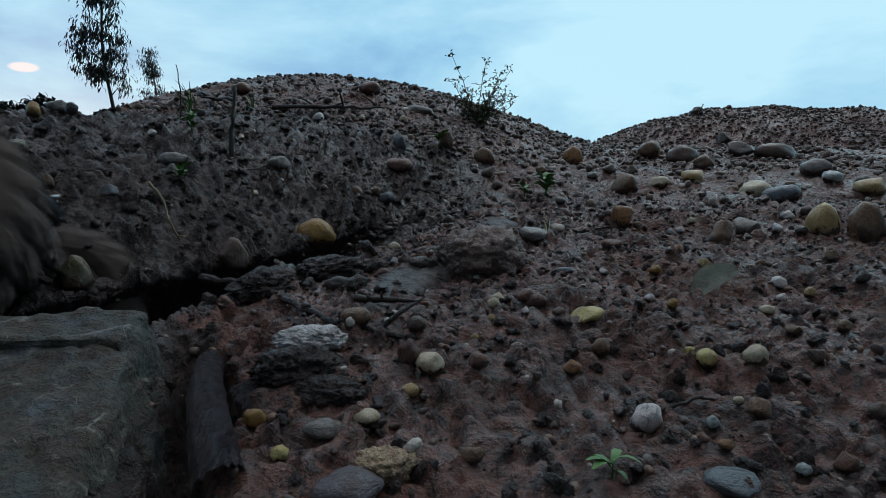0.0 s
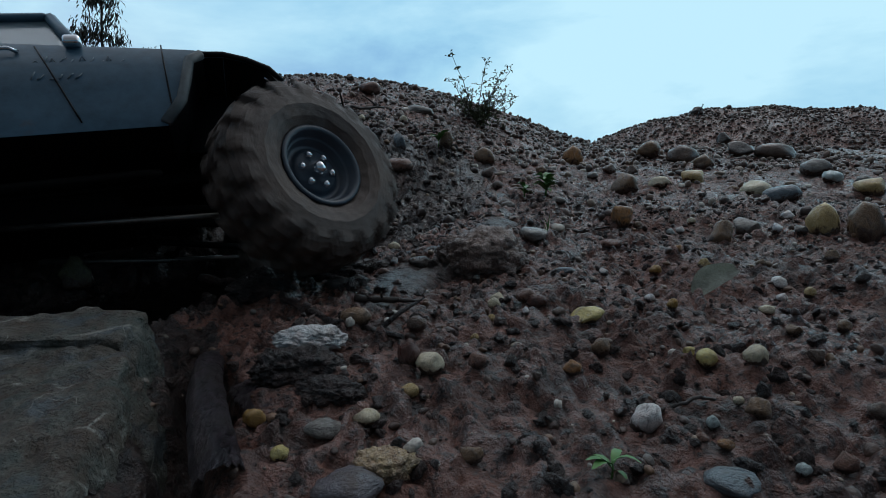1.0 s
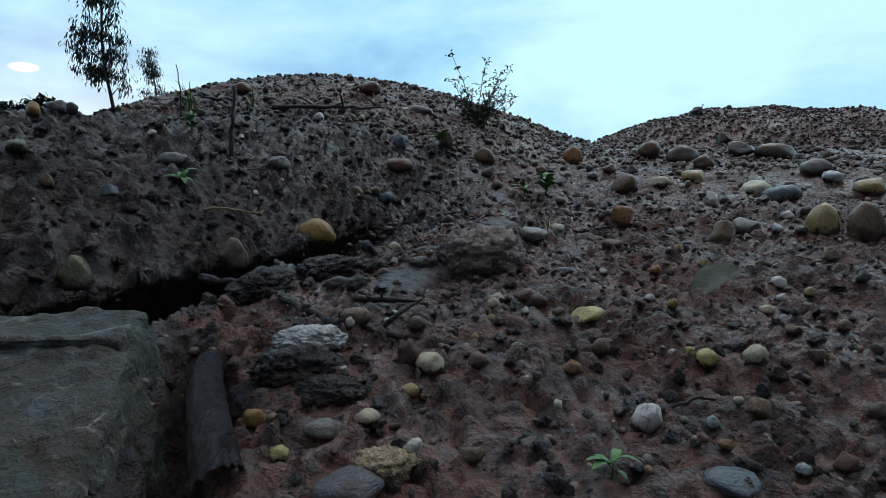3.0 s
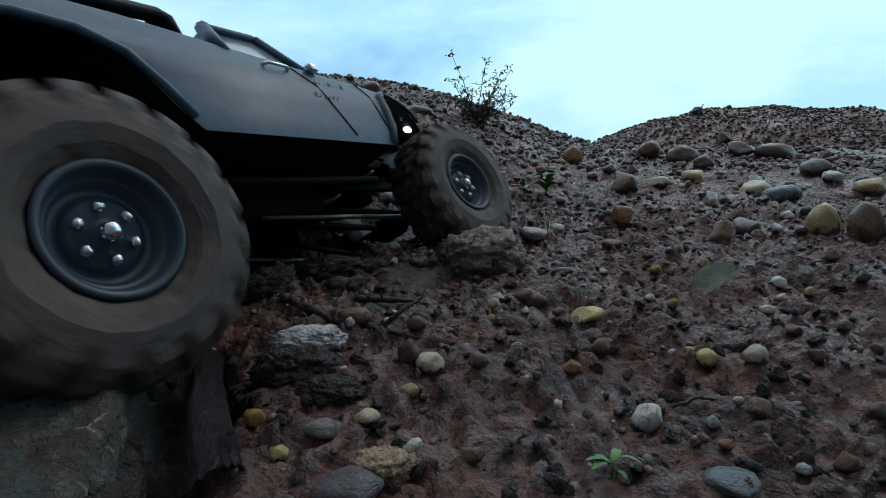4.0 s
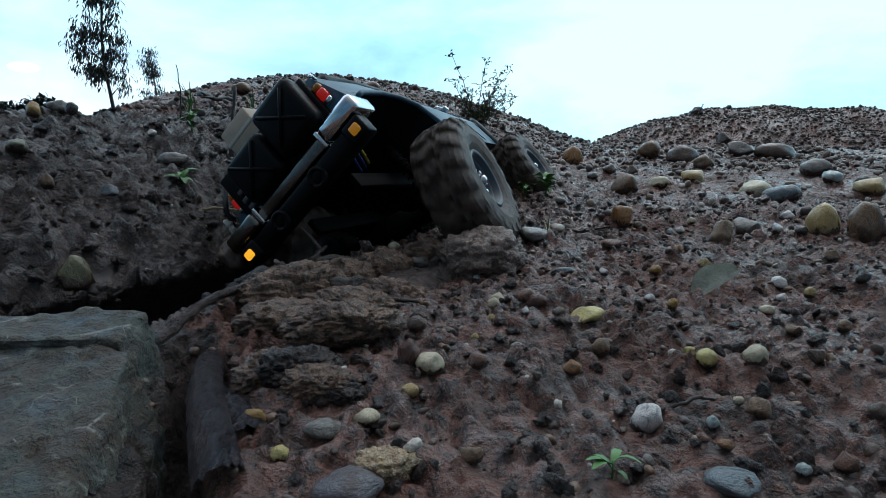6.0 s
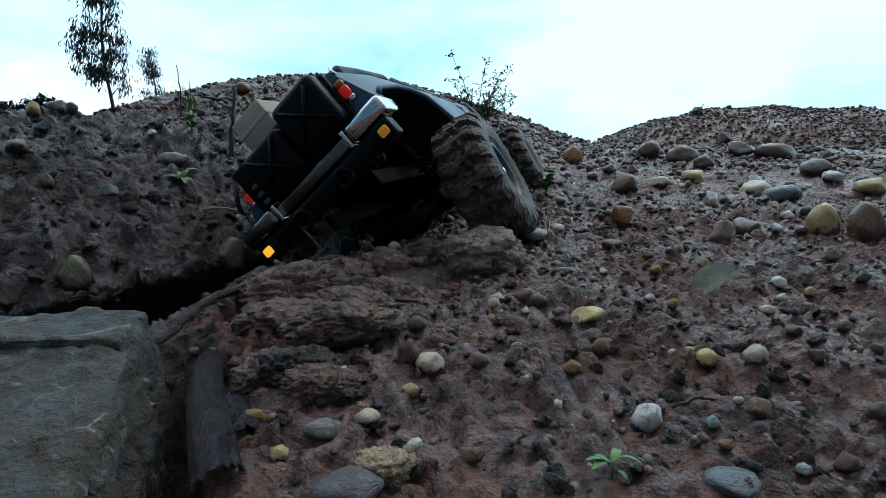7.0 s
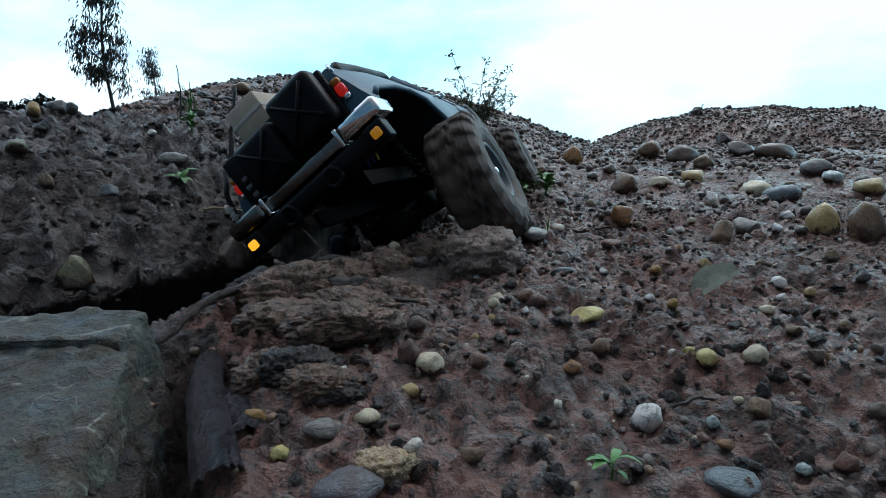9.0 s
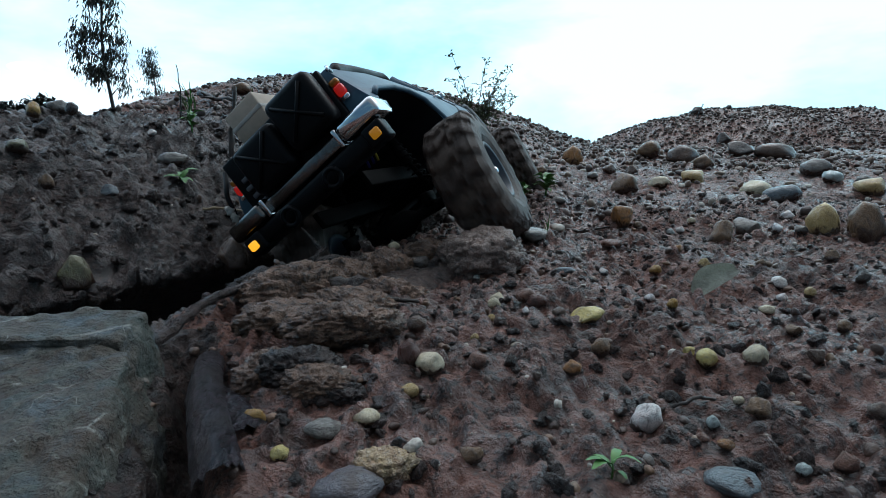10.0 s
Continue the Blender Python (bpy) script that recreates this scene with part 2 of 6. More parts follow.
def ground_z(x, y):
    """Height of the ground with clods and ruts."""
    x, y = np.asarray(x, float), np.asarray(y, float)
    wob = 0.012 * value_noise(x * 14, y * 14, 3) + 0.006 * value_noise(x * 37, y * 37, 4)
    z = ground_plan(x + wob * 0.8, y + wob)
    near = np.clip((3.0 - np.hypot(x, y)) / 2.0, 0, 1)
    rough = 0.0055 * value_noise(x * 21 + 5, y * 21, 7)
    ridged = 1 - np.abs(value_noise(x * 55, y * 55, 8))
    rough = rough + 0.0055 * (ridged ** 2 - 0.35) * (0.4 + 0.6 * (value_noise(x * 9, y * 9, 12) > -0.1))
    rough = rough + 0.0045 * np.abs(value_noise(x * 95, y * 95, 9)) + 0.0020 * value_noise(x * 210, y * 210, 10)
    crumb = np.abs(value_noise(x * 130 + 3, y * 130, 13)) * np.abs(value_noise(x * 60, y * 60, 14))
    rough = rough + 0.012 * crumb * step(1.1, 0.7, np.hypot(x, y)) - 0.0014
    slope = step(0.03, 0.16, gully_lip(y) - x) * step(1.9, 1.1, y)
    rough = rough * (1 + 0.6 * slope)
    far = 0.02 * value_noise(x * 4, y * 4, 20) + 0.010 * value_noise(x * 11, y * 11, 21)
    return z + rough * (0.35 + 0.65 * near) + far * step(1.2, 2.4, np.hypot(x, y))


def undercut(x, y, z):
    """The gully has washed a hollow into the foot of the bank."""
    f = 0.055 * np.maximum(y - 0.17, 0) + 0.05 * np.maximum(y - 0.55, 0)
    deep = 0.21 * (1 - step(0.62, 1.12, y)) * step(-0.5, -0.05, y)
    rise = np.clip((z - f + deep) / np.maximum(deep * 0.92, 0.001), 0, 1)
    bank = ((gully_lip(y) - x) * 0.8 > 0.075 * (1 - step(0.35, 1.0, y)) + 0.016) & (deep > 0.02) & (np.hypot(x, y) < 1.4)
    push = np.where(bank, 0.088 * np.sin(np.pi * rise) * (deep / 0.21), 0)
    return x - 0.75 * push, y + 0.66 * push


def axis(lo, hi, mid, a, n):
    u = np.linspace(math.asinh((lo - mid) / a), math.asinh((hi - mid) / a), n)
    core = mid + a * np.sinh(u)
    out = np.geomspace(0.4, 2500, 26)
    return np.concatenate([lo - out[::-1], core, hi + out])


def make_ground():
    xs, ys = axis(-2.6, 4.6, 0.0, 0.20, 790), axis(-0.6, 5.6, 0.27, 0.17, 790)
    X, Y = np.meshgrid(xs, ys)
    Z = ground_z(X, Y)
    r = np.hypot(X, Y - 1)
    Z = np.where(r > 5, Z - 1.2 * step(5, 30, r), Z)
    X, Y = undercut(X, Y, Z)
    co = np.stack([X, Y, Z], -1).reshape(-1, 3)
    nx, ny = len(xs), len(ys)
    idx = np.arange(nx * ny).reshape(ny, nx)
    quads = np.stack([idx[:-1, :-1], idx[:-1, 1:], idx[1:, 1:], idx[1:, :-1]], -1).reshape(-1, 4)
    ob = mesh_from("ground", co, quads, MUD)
    # dark, wetter mud on the bank; its colour also paints gully and crevice shade
    ob.data.materials.append(SHADED_BANK)
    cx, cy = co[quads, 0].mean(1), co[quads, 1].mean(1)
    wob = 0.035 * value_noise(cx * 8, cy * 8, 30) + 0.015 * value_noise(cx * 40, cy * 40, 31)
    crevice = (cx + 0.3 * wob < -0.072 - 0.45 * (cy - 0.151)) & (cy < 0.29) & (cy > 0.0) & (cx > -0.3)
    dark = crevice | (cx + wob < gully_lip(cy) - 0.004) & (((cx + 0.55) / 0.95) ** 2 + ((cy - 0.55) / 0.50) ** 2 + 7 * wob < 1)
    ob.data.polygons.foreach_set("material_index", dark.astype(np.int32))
    return ob


def mesh_from(name, co, faces, material, parent=None):
    me = bpy.data.meshes.new(name)
    k = faces.shape[1]
    me.vertices.add(len(co))
    me.vertices.foreach_set("co", co.astype(np.float32).ravel())
    me.loops.add(faces.size)
    me.loops.foreach_set("vertex_index", faces.astype(np.int32).ravel())
    me.polygons.add(len(faces))
    me.polygons.foreach_set("loop_start", np.arange(0, faces.size, k, dtype=np.int32))
    me.polygons.foreach_set("loop_total", np.full(len(faces), k, dtype=np.int32))
    me.polygons.foreach_set("use_smooth", np.ones(len(faces), dtype=bool))
    me.update(calc_edges=True)
    me.materials.append(material)
    ob = new(name, me)
    if parent:
        ob.parent = parent
    return ob


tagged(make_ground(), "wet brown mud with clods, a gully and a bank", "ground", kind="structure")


def make_silt():
    """A film of wet silt that the rain has washed down the field, where the mud is flat."""
    path_y = np.array([0.26, 0.32, 0.38, 0.44, 0.50, 0.58, 0.66, 0.78])
    path_x = np.array([-0.030, -0.036, -0.028, -0.008, 0.022, 0.060, 0.052, 0.080])
    half = np.array([0.006, 0.022, 0.030, 0.028, 0.020, 0.022, 0.030, 0.016])
    v = np.linspace(0.26, 0.78, 260)
    u = np.linspace(-1, 1, 40)
    U, V = np.meshgrid(u, v)
    wide = np.interp(V, path_y, half) * (1 + 0.35 * value_noise(V * 45, U * 0 + 3, 40))
    X = np.interp(V, path_y, path_x) + U * wide
    Z = ground_plan(X, V) + 0.0043 - 0.007 * U ** 4 + 0.0016 * value_noise(X * 60, V * 60, 41) + 0.0007 * value_noise(X * 200, V * 120, 42)
    idx = np.arange(len(u) * len(v)).reshape(len(v), len(u))
    quads = np.stack([idx[:-1, :-1], idx[:-1, 1:], idx[1:, 1:], idx[1:, :-1]], -1).reshape(-1, 4)
    tagged(mesh_from("wet_silt", np.stack([X, V, Z], -1).reshape(-1, 3), quads, SILT), "smooth shining film of wet silt on the field", "mud", kind="structure")


SILT = mud_material("shining_silt", (0.045, 0.026, 0.021), (0.085, 0.052, 0.042), 1.0)
make_silt()


def ico(sub):
    bm = bmesh.new()
    bmesh.ops.create_icosphere(bm, subdivisions=sub, radius=1)
    v = np.array([p.co[:] for p in bm.verts])
    f = np.array([[q.index for q in p.verts] for p in bm.faces])
    bm.free()
    return v, f


def strew(name, label, material, xs, ys, sizes, sub, sink, seed, flat=0.65, category="gravel", jag=0.22):
    """Many small stones or clods on the ground as one uncountable object."""
    rng = np.random.default_rng(seed)
    v, f = ico(sub)
    n = len(xs)
    zs = ground_z(xs, ys)
    ax = rng.normal(size=(n, 3))
    q = rng.normal(size=(n, 4))
    q /= np.linalg.norm(q, axis=1)[:, None]
    w, a, b, c = q.T
    R = np.stack([1 - 2 * (b * b + c * c), 2 * (a * b - c * w), 2 * (a * c + b * w),
                  2 * (a * b + c * w), 1 - 2 * (a * a + c * c), 2 * (b * c - a * w),
                  2 * (a * c - b * w), 2 * (b * c + a * w), 1 - 2 * (a * a + b * b)], -1).reshape(n, 3, 3)
    scale = sizes[:, None] * 0.5 * np.stack([rng.uniform(0.8, 1.3, n), rng.uniform(0.7, 1.05, n), rng.uniform(0.5, 0.9, n)], -1)
    lump = 1 + rng.uniform(-jag, jag, (n, len(v)))
    P = v[None] * lump[..., None] * scale[:, None, :]
    P = np.einsum("nij,nkj->nki", R, P)
    P[..., 2] *= flat + 0.35 * (ax[:, :1] > 0)
    P += np.stack([xs, ys, zs + sizes * sink], -1)[:, None, :]
    faces = (f[None] + (np.arange(n) * len(v))[:, None, None]).reshape(-1, 3)
    return tagged(mesh_from(name, P.reshape(-1, 3), faces, material), label, category, kind="stuff")


def scatter(seed, n, x0, x1, y0, y1, lo, hi, power=2.2):
    rng = np.random.default_rng(seed)
    return rng.uniform(x0, x1, n), rng.uniform(y0, y1, n), lo + (hi - lo) * rng.random(n) ** power


strew("gravel", "small mixed pebbles and grit pressed into wet mud", GRAVEL, *scatter(1, 3000, -0.16, 0.60, 0.08, 0.62, 0.0010, 0.0068, 2.6), 2, 0.08, 11)
strew("gravel", "mixed pebbles lying on the sloping field", GRAVEL, *scatter(2, 3200, -0.1, 1.25, 0.55, 1.4, 0.002, 0.016, 3.2), 2, 0.06, 12)
strew("gravel", "sparse pebbles on the mud bank", GRAVEL, *scatter(3, 1500, -1.0, 0.05, 0.4, 1.2, 0.002, 0.010, 3.0), 1, 0.10, 13)
strew("gravel", "mixed gravel covering the near heap", HEAP, *scatter(4, 19000, -1.4, 0.9, 0.95, 2.1, 0.003, 0.020, 4.0), 1, 0.15, 14)
strew("gravel", "mixed gravel covering the far heap", HEAP, *scatter(5, 24000, 0.7, 4.4, 2.4, 4.4, 0.006, 0.034, 3.4), 1, 0.15, 15)
strew("mud_clods", "dark wet clods and crumbs of mud", CLOD, *scatter(6, 7000, -0.16, 0.6, 0.08, 0.75, 0.0010, 0.0085, 3.0), 2, 0.0, 16, category="mud", jag=0.42)
strew("mud_clods", "dark wet clods on the bank", CLOD, *scatter(7, 6500, -0.95, 0.05, 0.33, 1.1, 0.002, 0.014, 2.4), 2, -0.05, 17, category="mud", jag=0.45)

# ---------------------------------------------------------------- the model truck
PAINT = plain_material("matt_slate_paint", (0.050, 0.098, 0.140), 0.40, grain=120, spread=0.75, relief=0.0003, dirt=0.10, gloss=0.28)
BLACK = plain_material("black_plastic_and_shade", (0.0045, 0.0050, 0.0062), 0.42, grain=400, dirt=0.0, gloss=0.13)
WORN = plain_material("worn_pale_plastic", (0.10, 0.115, 0.12), 0.6, grain=160, spread=0.8, relief=0.0004, dirt=0.45)
STEEL = plain_material("worn_steel", (0.22, 0.20, 0.18), 0.35, 0.8, grain=220, spread=0.6, dirt=0.35)
FRAME = plain_material("muddy_black_steel", (0.0045, 0.0040, 0.0038), 0.7, grain=300, gloss=0.08)
RUBBER = plain_material("muddy_rubber", (0.058, 0.037, 0.028), 0.6, grain=260, spread=0.7, relief=0.0014, dirt=0.75)
RIM = plain_material("dark_blue_steel_rim", (0.030, 0.042, 0.058), 0.38, grain=200, spread=0.5, relief=0.0002, dirt=0.16)
CHROME = plain_material("chrome", (0.75, 0.76, 0.78), 0.08, 1.0, grain=200, spread=0.15, relief=0.00005, dirt=0.05)
# dark tone and brown blotches paint in the ground mirrored by the bumper
DULL_CHROME = plain_material("ground_reflection_chrome", (0.19, 0.18, 0.17), 0.20, 1.0, grain=260, spread=0.6, relief=0.0006, dirt=0.55)
TAN = plain_material("tan_card", (0.52, 0.43, 0.34), 0.75, grain=150, spread=0.3, dirt=0.1)
RED = plain_material("red_lamp_glass", (0.30, 0.008, 0.008), 0.15, grain=400, spread=0.2, emit=(1.0, 0.03, 0.02), strength=0.10)
AMBER = plain_material("amber_lamp_glass", (0.70, 0.30, 0.02), 0.15, grain=400, spread=0.2, emit=(1.0, 0.45, 0.02), strength=0.55)
AMBER_DIM = plain_material("dim_amber_glass", (0.28, 0.11, 0.012), 0.15, grain=400, spread=0.2, emit=(1.0, 0.42, 0.02), strength=0.10)
AMBER_OFF = plain_material("unlit_amber_glass", (0.45, 0.17, 0.02), 0.15, grain=400, spread=0.2)
WHITE_LIGHT = plain_material("lit_headlamp", (0.8, 0.8, 0.8), 0.1, emit=(0.9, 0.97, 1.0), strength=4.0)
ROPE = plain_material("pale_rope", (0.50, 0.48, 0.44), 0.9, grain=900, spread=0.5, relief=0.0008)
BLUE_WIRE = plain_material("blue_wire", (0.03, 0.05, 0.30), 0.4)
YELLOW_WIRE = plain_material("yellow_wire", (0.42, 0.36, 0.04), 0.4)
SCRATCH = plain_material("pale_scratches", (0.16, 0.20, 0.23), 0.6, grain=900, spread=0.6)
GREY_MARK = plain_material("grey_lettering", (0.10, 0.10, 0.11), 0.5)


def glass_material():
    m = Nodes("smeared_sky_pale_glass")
    n = m.noise(150, 4, 0.6)
    # light base colour paints the bright sky into the panes
    return m.set(Base_Color=(0.42, 0.50, 0.53), Roughness=m.range(n, 0.4, 0.65, 0.05, 0.25), Transmission_Weight=0.35, Specular_IOR_Level=0.8, IOR=1.5)


GLASS = glass_material()


def box_bm(x0, x1, y0, y1, z0, z1, bevel=0.0, seg=2, bm=None):
    bm = bm or bmesh.new()
    r = bmesh.ops.create_cube(bm, size=1)
    for v in r["verts"]:
        v.co = Vector((x0 + (v.co.x + 0.5) * (x1 - x0), y0 + (v.co.y + 0.5) * (y1 - y0), z0 + (v.co.z + 0.5) * (z1 - z0)))
    if bevel:
        es = list({e for v in r["verts"] for e in v.link_edges})
        bmesh.ops.bevel(bm, geom=es, offset=bevel, segments=seg, affect="EDGES", profile=0.5)
    return bm


def tube_bm(points, radius, n=10, bm=None, closed=False):
    """A round bar along a line of points."""
    bm = bm or bmesh.new()
    pts = [Vector(p) for p in points]
    rings = []
    k = len(pts)
    for i, p in enumerate(pts):
        a = pts[(i - 1) % k] if (i or closed) else p
        b = pts[(i + 1) % k] if (i < k - 1 or closed) else p
        d = (b - a).normalized()
        side = d.cross(Vector((0.13, 0.21, 0.97))).normalized()
        up = side.cross(d)
        r = radius[i] if isinstance(radius, (list, tuple)) else radius
        rings.append([bm.verts.new(p + r * (math.cos(t) * side + math.sin(t) * up)) for t in (2 * math.pi * j / n for j in range(n))])
    for i in range(k if closed else k - 1):
        a, b = rings[i], rings[(i + 1) % k]
        for j in range(n):
            bm.faces.new((a[j], a[(j + 1) % n], b[(j + 1) % n], b[j]))
    if not closed:
        bm.faces.new(rings[0][::-1])
        bm.faces.new(rings[-1])
    bmesh.ops.recalc_face_normals(bm, faces=bm.faces)
    return bm


def lathe_bm(profile, n=48, bm=None):
    """Turn (radius, y) pairs about the y axis."""
    bm = bm or bmesh.new()
    rings = [[bm.verts.new((r * math.cos(2 * math.pi * j / n), y, r * math.sin(2 * math.pi * j / n))) for j in range(n)] for r, y in profile]
    for a, b in zip(rings, rings[1:]):
        for j in range(n):
            bm.faces.new((a[j], a[(j + 1) % n], b[(j + 1) % n], b[j]))
    bmesh.ops.recalc_face_normals(bm, faces=bm.faces)
    return bm


TYRE_R, TYRE_W, RIM_R = 0.0575, 0.044, 0.0275


def tyre_bm():
    """One turned mesh; staggered lugs and side biters are raised out of it, caked with mud."""
    h = TYRE_W / 2
    prof = [(RIM_R - 0.001, -0.40 * TYRE_W), (RIM_R + 0.002, -0.47 * TYRE_W), (0.0335, -h * 1.0), (0.0395, -h * 1.06), (0.0445, -h * 1.03), (0.0480, -h * 0.97),
            (0.0505, -h * 0.90), (0.0520, -h * 0.80), (0.0526, -h * 0.66), (0.0530, -h * 0.50), (0.0532, -h * 0.34), (0.0534, -h * 0.18), (0.0534, 0)]
    prof = [(RIM_R - 0.001 + (r - RIM_R + 0.001) * 1.21, y * (1 + 0.12 * min(1, max(0, (r - 0.029) / 0.006)))) for r, y in prof]
    prof += [(r, -y) for r, y in prof[-2::-1]]
    n, lugs = 198, 18
    bm = lathe_bm(prof, n)
    bm.verts.ensure_lookup_table()
    for k, (r, y) in enumerate(prof):
        for j in range(n):
            v = bm.verts[k * n + j]
            a = j / n * lugs + (0.5 if y > 0 else 0) + 0.35 * (y / h) ** 2 * (1 if y > 0 else -1)
            f = a - math.floor(a)
            on = 1.0 if 0.14 < f < 0.72 else 0.0
            if abs(y) < h * 0.28:
                on = 1.0 if 0.30 < (a * 1.0 + 1.4 * y / h) % 1 < 0.82 else 0.0
            up = 0.0 if r < 0.050 else (0.0050 if r > 0.0565 else 0.0024)
            cake = 0.0013 * noise.noise(v.co * 150) + (0.0017 * noise.noise(v.co * 420) if r > 0.046 else 0)
            d = Vector((v.co.x, 0, v.co.z)).normalized()
            v.co += d * (on * up + cake)
            if 0.0512 < r < 0.0565 and on:
                v.co.y += math.copysign(0.0010, y)
    return bm


def rim_bm():
    w = TYRE_W
    prof = [(RIM_R + 0.0015, -0.46 * w), (RIM_R + 0.0015, -0.49 * w), (RIM_R - 0.0005, -0.50 * w), (RIM_R - 0.0025, -0.47 * w),
            (RIM_R - 0.0035, -0.36 * w), (0.0225, -0.34 * w), (0.0215, -0.33 * w), (0.0205, -0.22 * w), (0.0175, -0.20 * w), (0.0160, -0.24 * w),
            (0.0135, -0.30 * w), (0.0065, -0.31 * w), (0.0060, -0.36 * w), (0.0002, -0.36 * w)]
    bm = lathe_bm(prof, 48)
    lathe_bm([(RIM_R, -0.4 * w), (RIM_R - 0.002, 0.0), (RIM_R, 0.46 * w), (RIM_R - 0.004, 0.44 * w), (0.012, 0.1 * w)], 36, bm)
    return bm


def nut_bm(r, depth):
    return lathe_bm([(r * 1.1, 0.0), (r, -depth * 0.6), (r * 0.75, -depth * 0.9), (0.0001, -depth)], 6)


def make_wheel(truck):
    tyre = part("wheel", tyre_bm(), RUBBER, truck, "mud-caked black rubber tyre with chunky lugs", smooth=False)
    part("rim", rim_bm(), RIM, tyre, "dark blue-grey dished steel rim")
    for i in range(6):
        a = 2 * math.pi * i / 6 + 0.3
        nut = part("lug_nut", nut_bm(0.0025, 0.0032), CHROME, tyre, "chrome lug nut" if i == 0 else "")
        nut.location = (0.0112 * math.cos(a), -0.30 * TYRE_W, 0.0112 * math.sin(a))
    part("hub_nut", nut_bm(0.0045, 0.006), CHROME, tyre, "chrome hub nut").location = (0, -0.34 * TYRE_W, 0)
    return tyre


def half_width(x, z):
    w = np.interp(z, [0.09, 0.142, 0.164, 0.20, 0.22], [0.098, 0.094, 0.084, 0.066, 0.060])
    return float(w * (1 - 0.12 * step(-0.13, -0.235, x)) * (1 - 0.12 * step(0.12, 0.185, x)))


def shaped(profile, cuts_x, cuts_z, flare=0.0):
    """A solid with the side outline profile (x, z), as wide as the truck is at each height."""
    bm = bmesh.new()
    a = [bm.verts.new((x, -1, z)) for x, z in profile]
    b = [bm.verts.new((x, 1, z)) for x, z in profile]
    bm.faces.new(a)
    bm.faces.new(b[::-1])
    for i in range(len(a)):
        j = (i + 1) % len(a)
        bm.faces.new((a[j], a[i], b[i], b[j]))
    for axis_i, cuts in ((0, cuts_x), (2, cuts_z)):
        for c in cuts:
            no, co = Vector((0, 0, 0)), Vector((0, 0, 0))
            no[axis_i], co[axis_i] = 1, c
            bmesh.ops.bisect_plane(bm, geom=bm.verts[:] + bm.edges[:] + bm.faces[:], plane_co=co, plane_no=no)
    for v in bm.verts:
        v.co.y *= half_width(v.co.x, v.co.z) + flare
    bmesh.ops.recalc_face_normals(bm, faces=bm.faces)
    return bm


def bevelled(ob, width, seg=2):
    m = ob.modifiers.new("bevel", "BEVEL")
    m.width, m.segments, m.limit_method, m.angle_limit = width, seg, "ANGLE", radians(38)
    return ob


def arch(cx, cz, r, a0, a1, n=9, flat=1.0):
    return [(cx + r * math.cos(radians(a0 + (a1 - a0) * i / n)), cz + flat * r * math.sin(radians(a0 + (a1 - a0) * i / n))) for i in range(n + 1)]


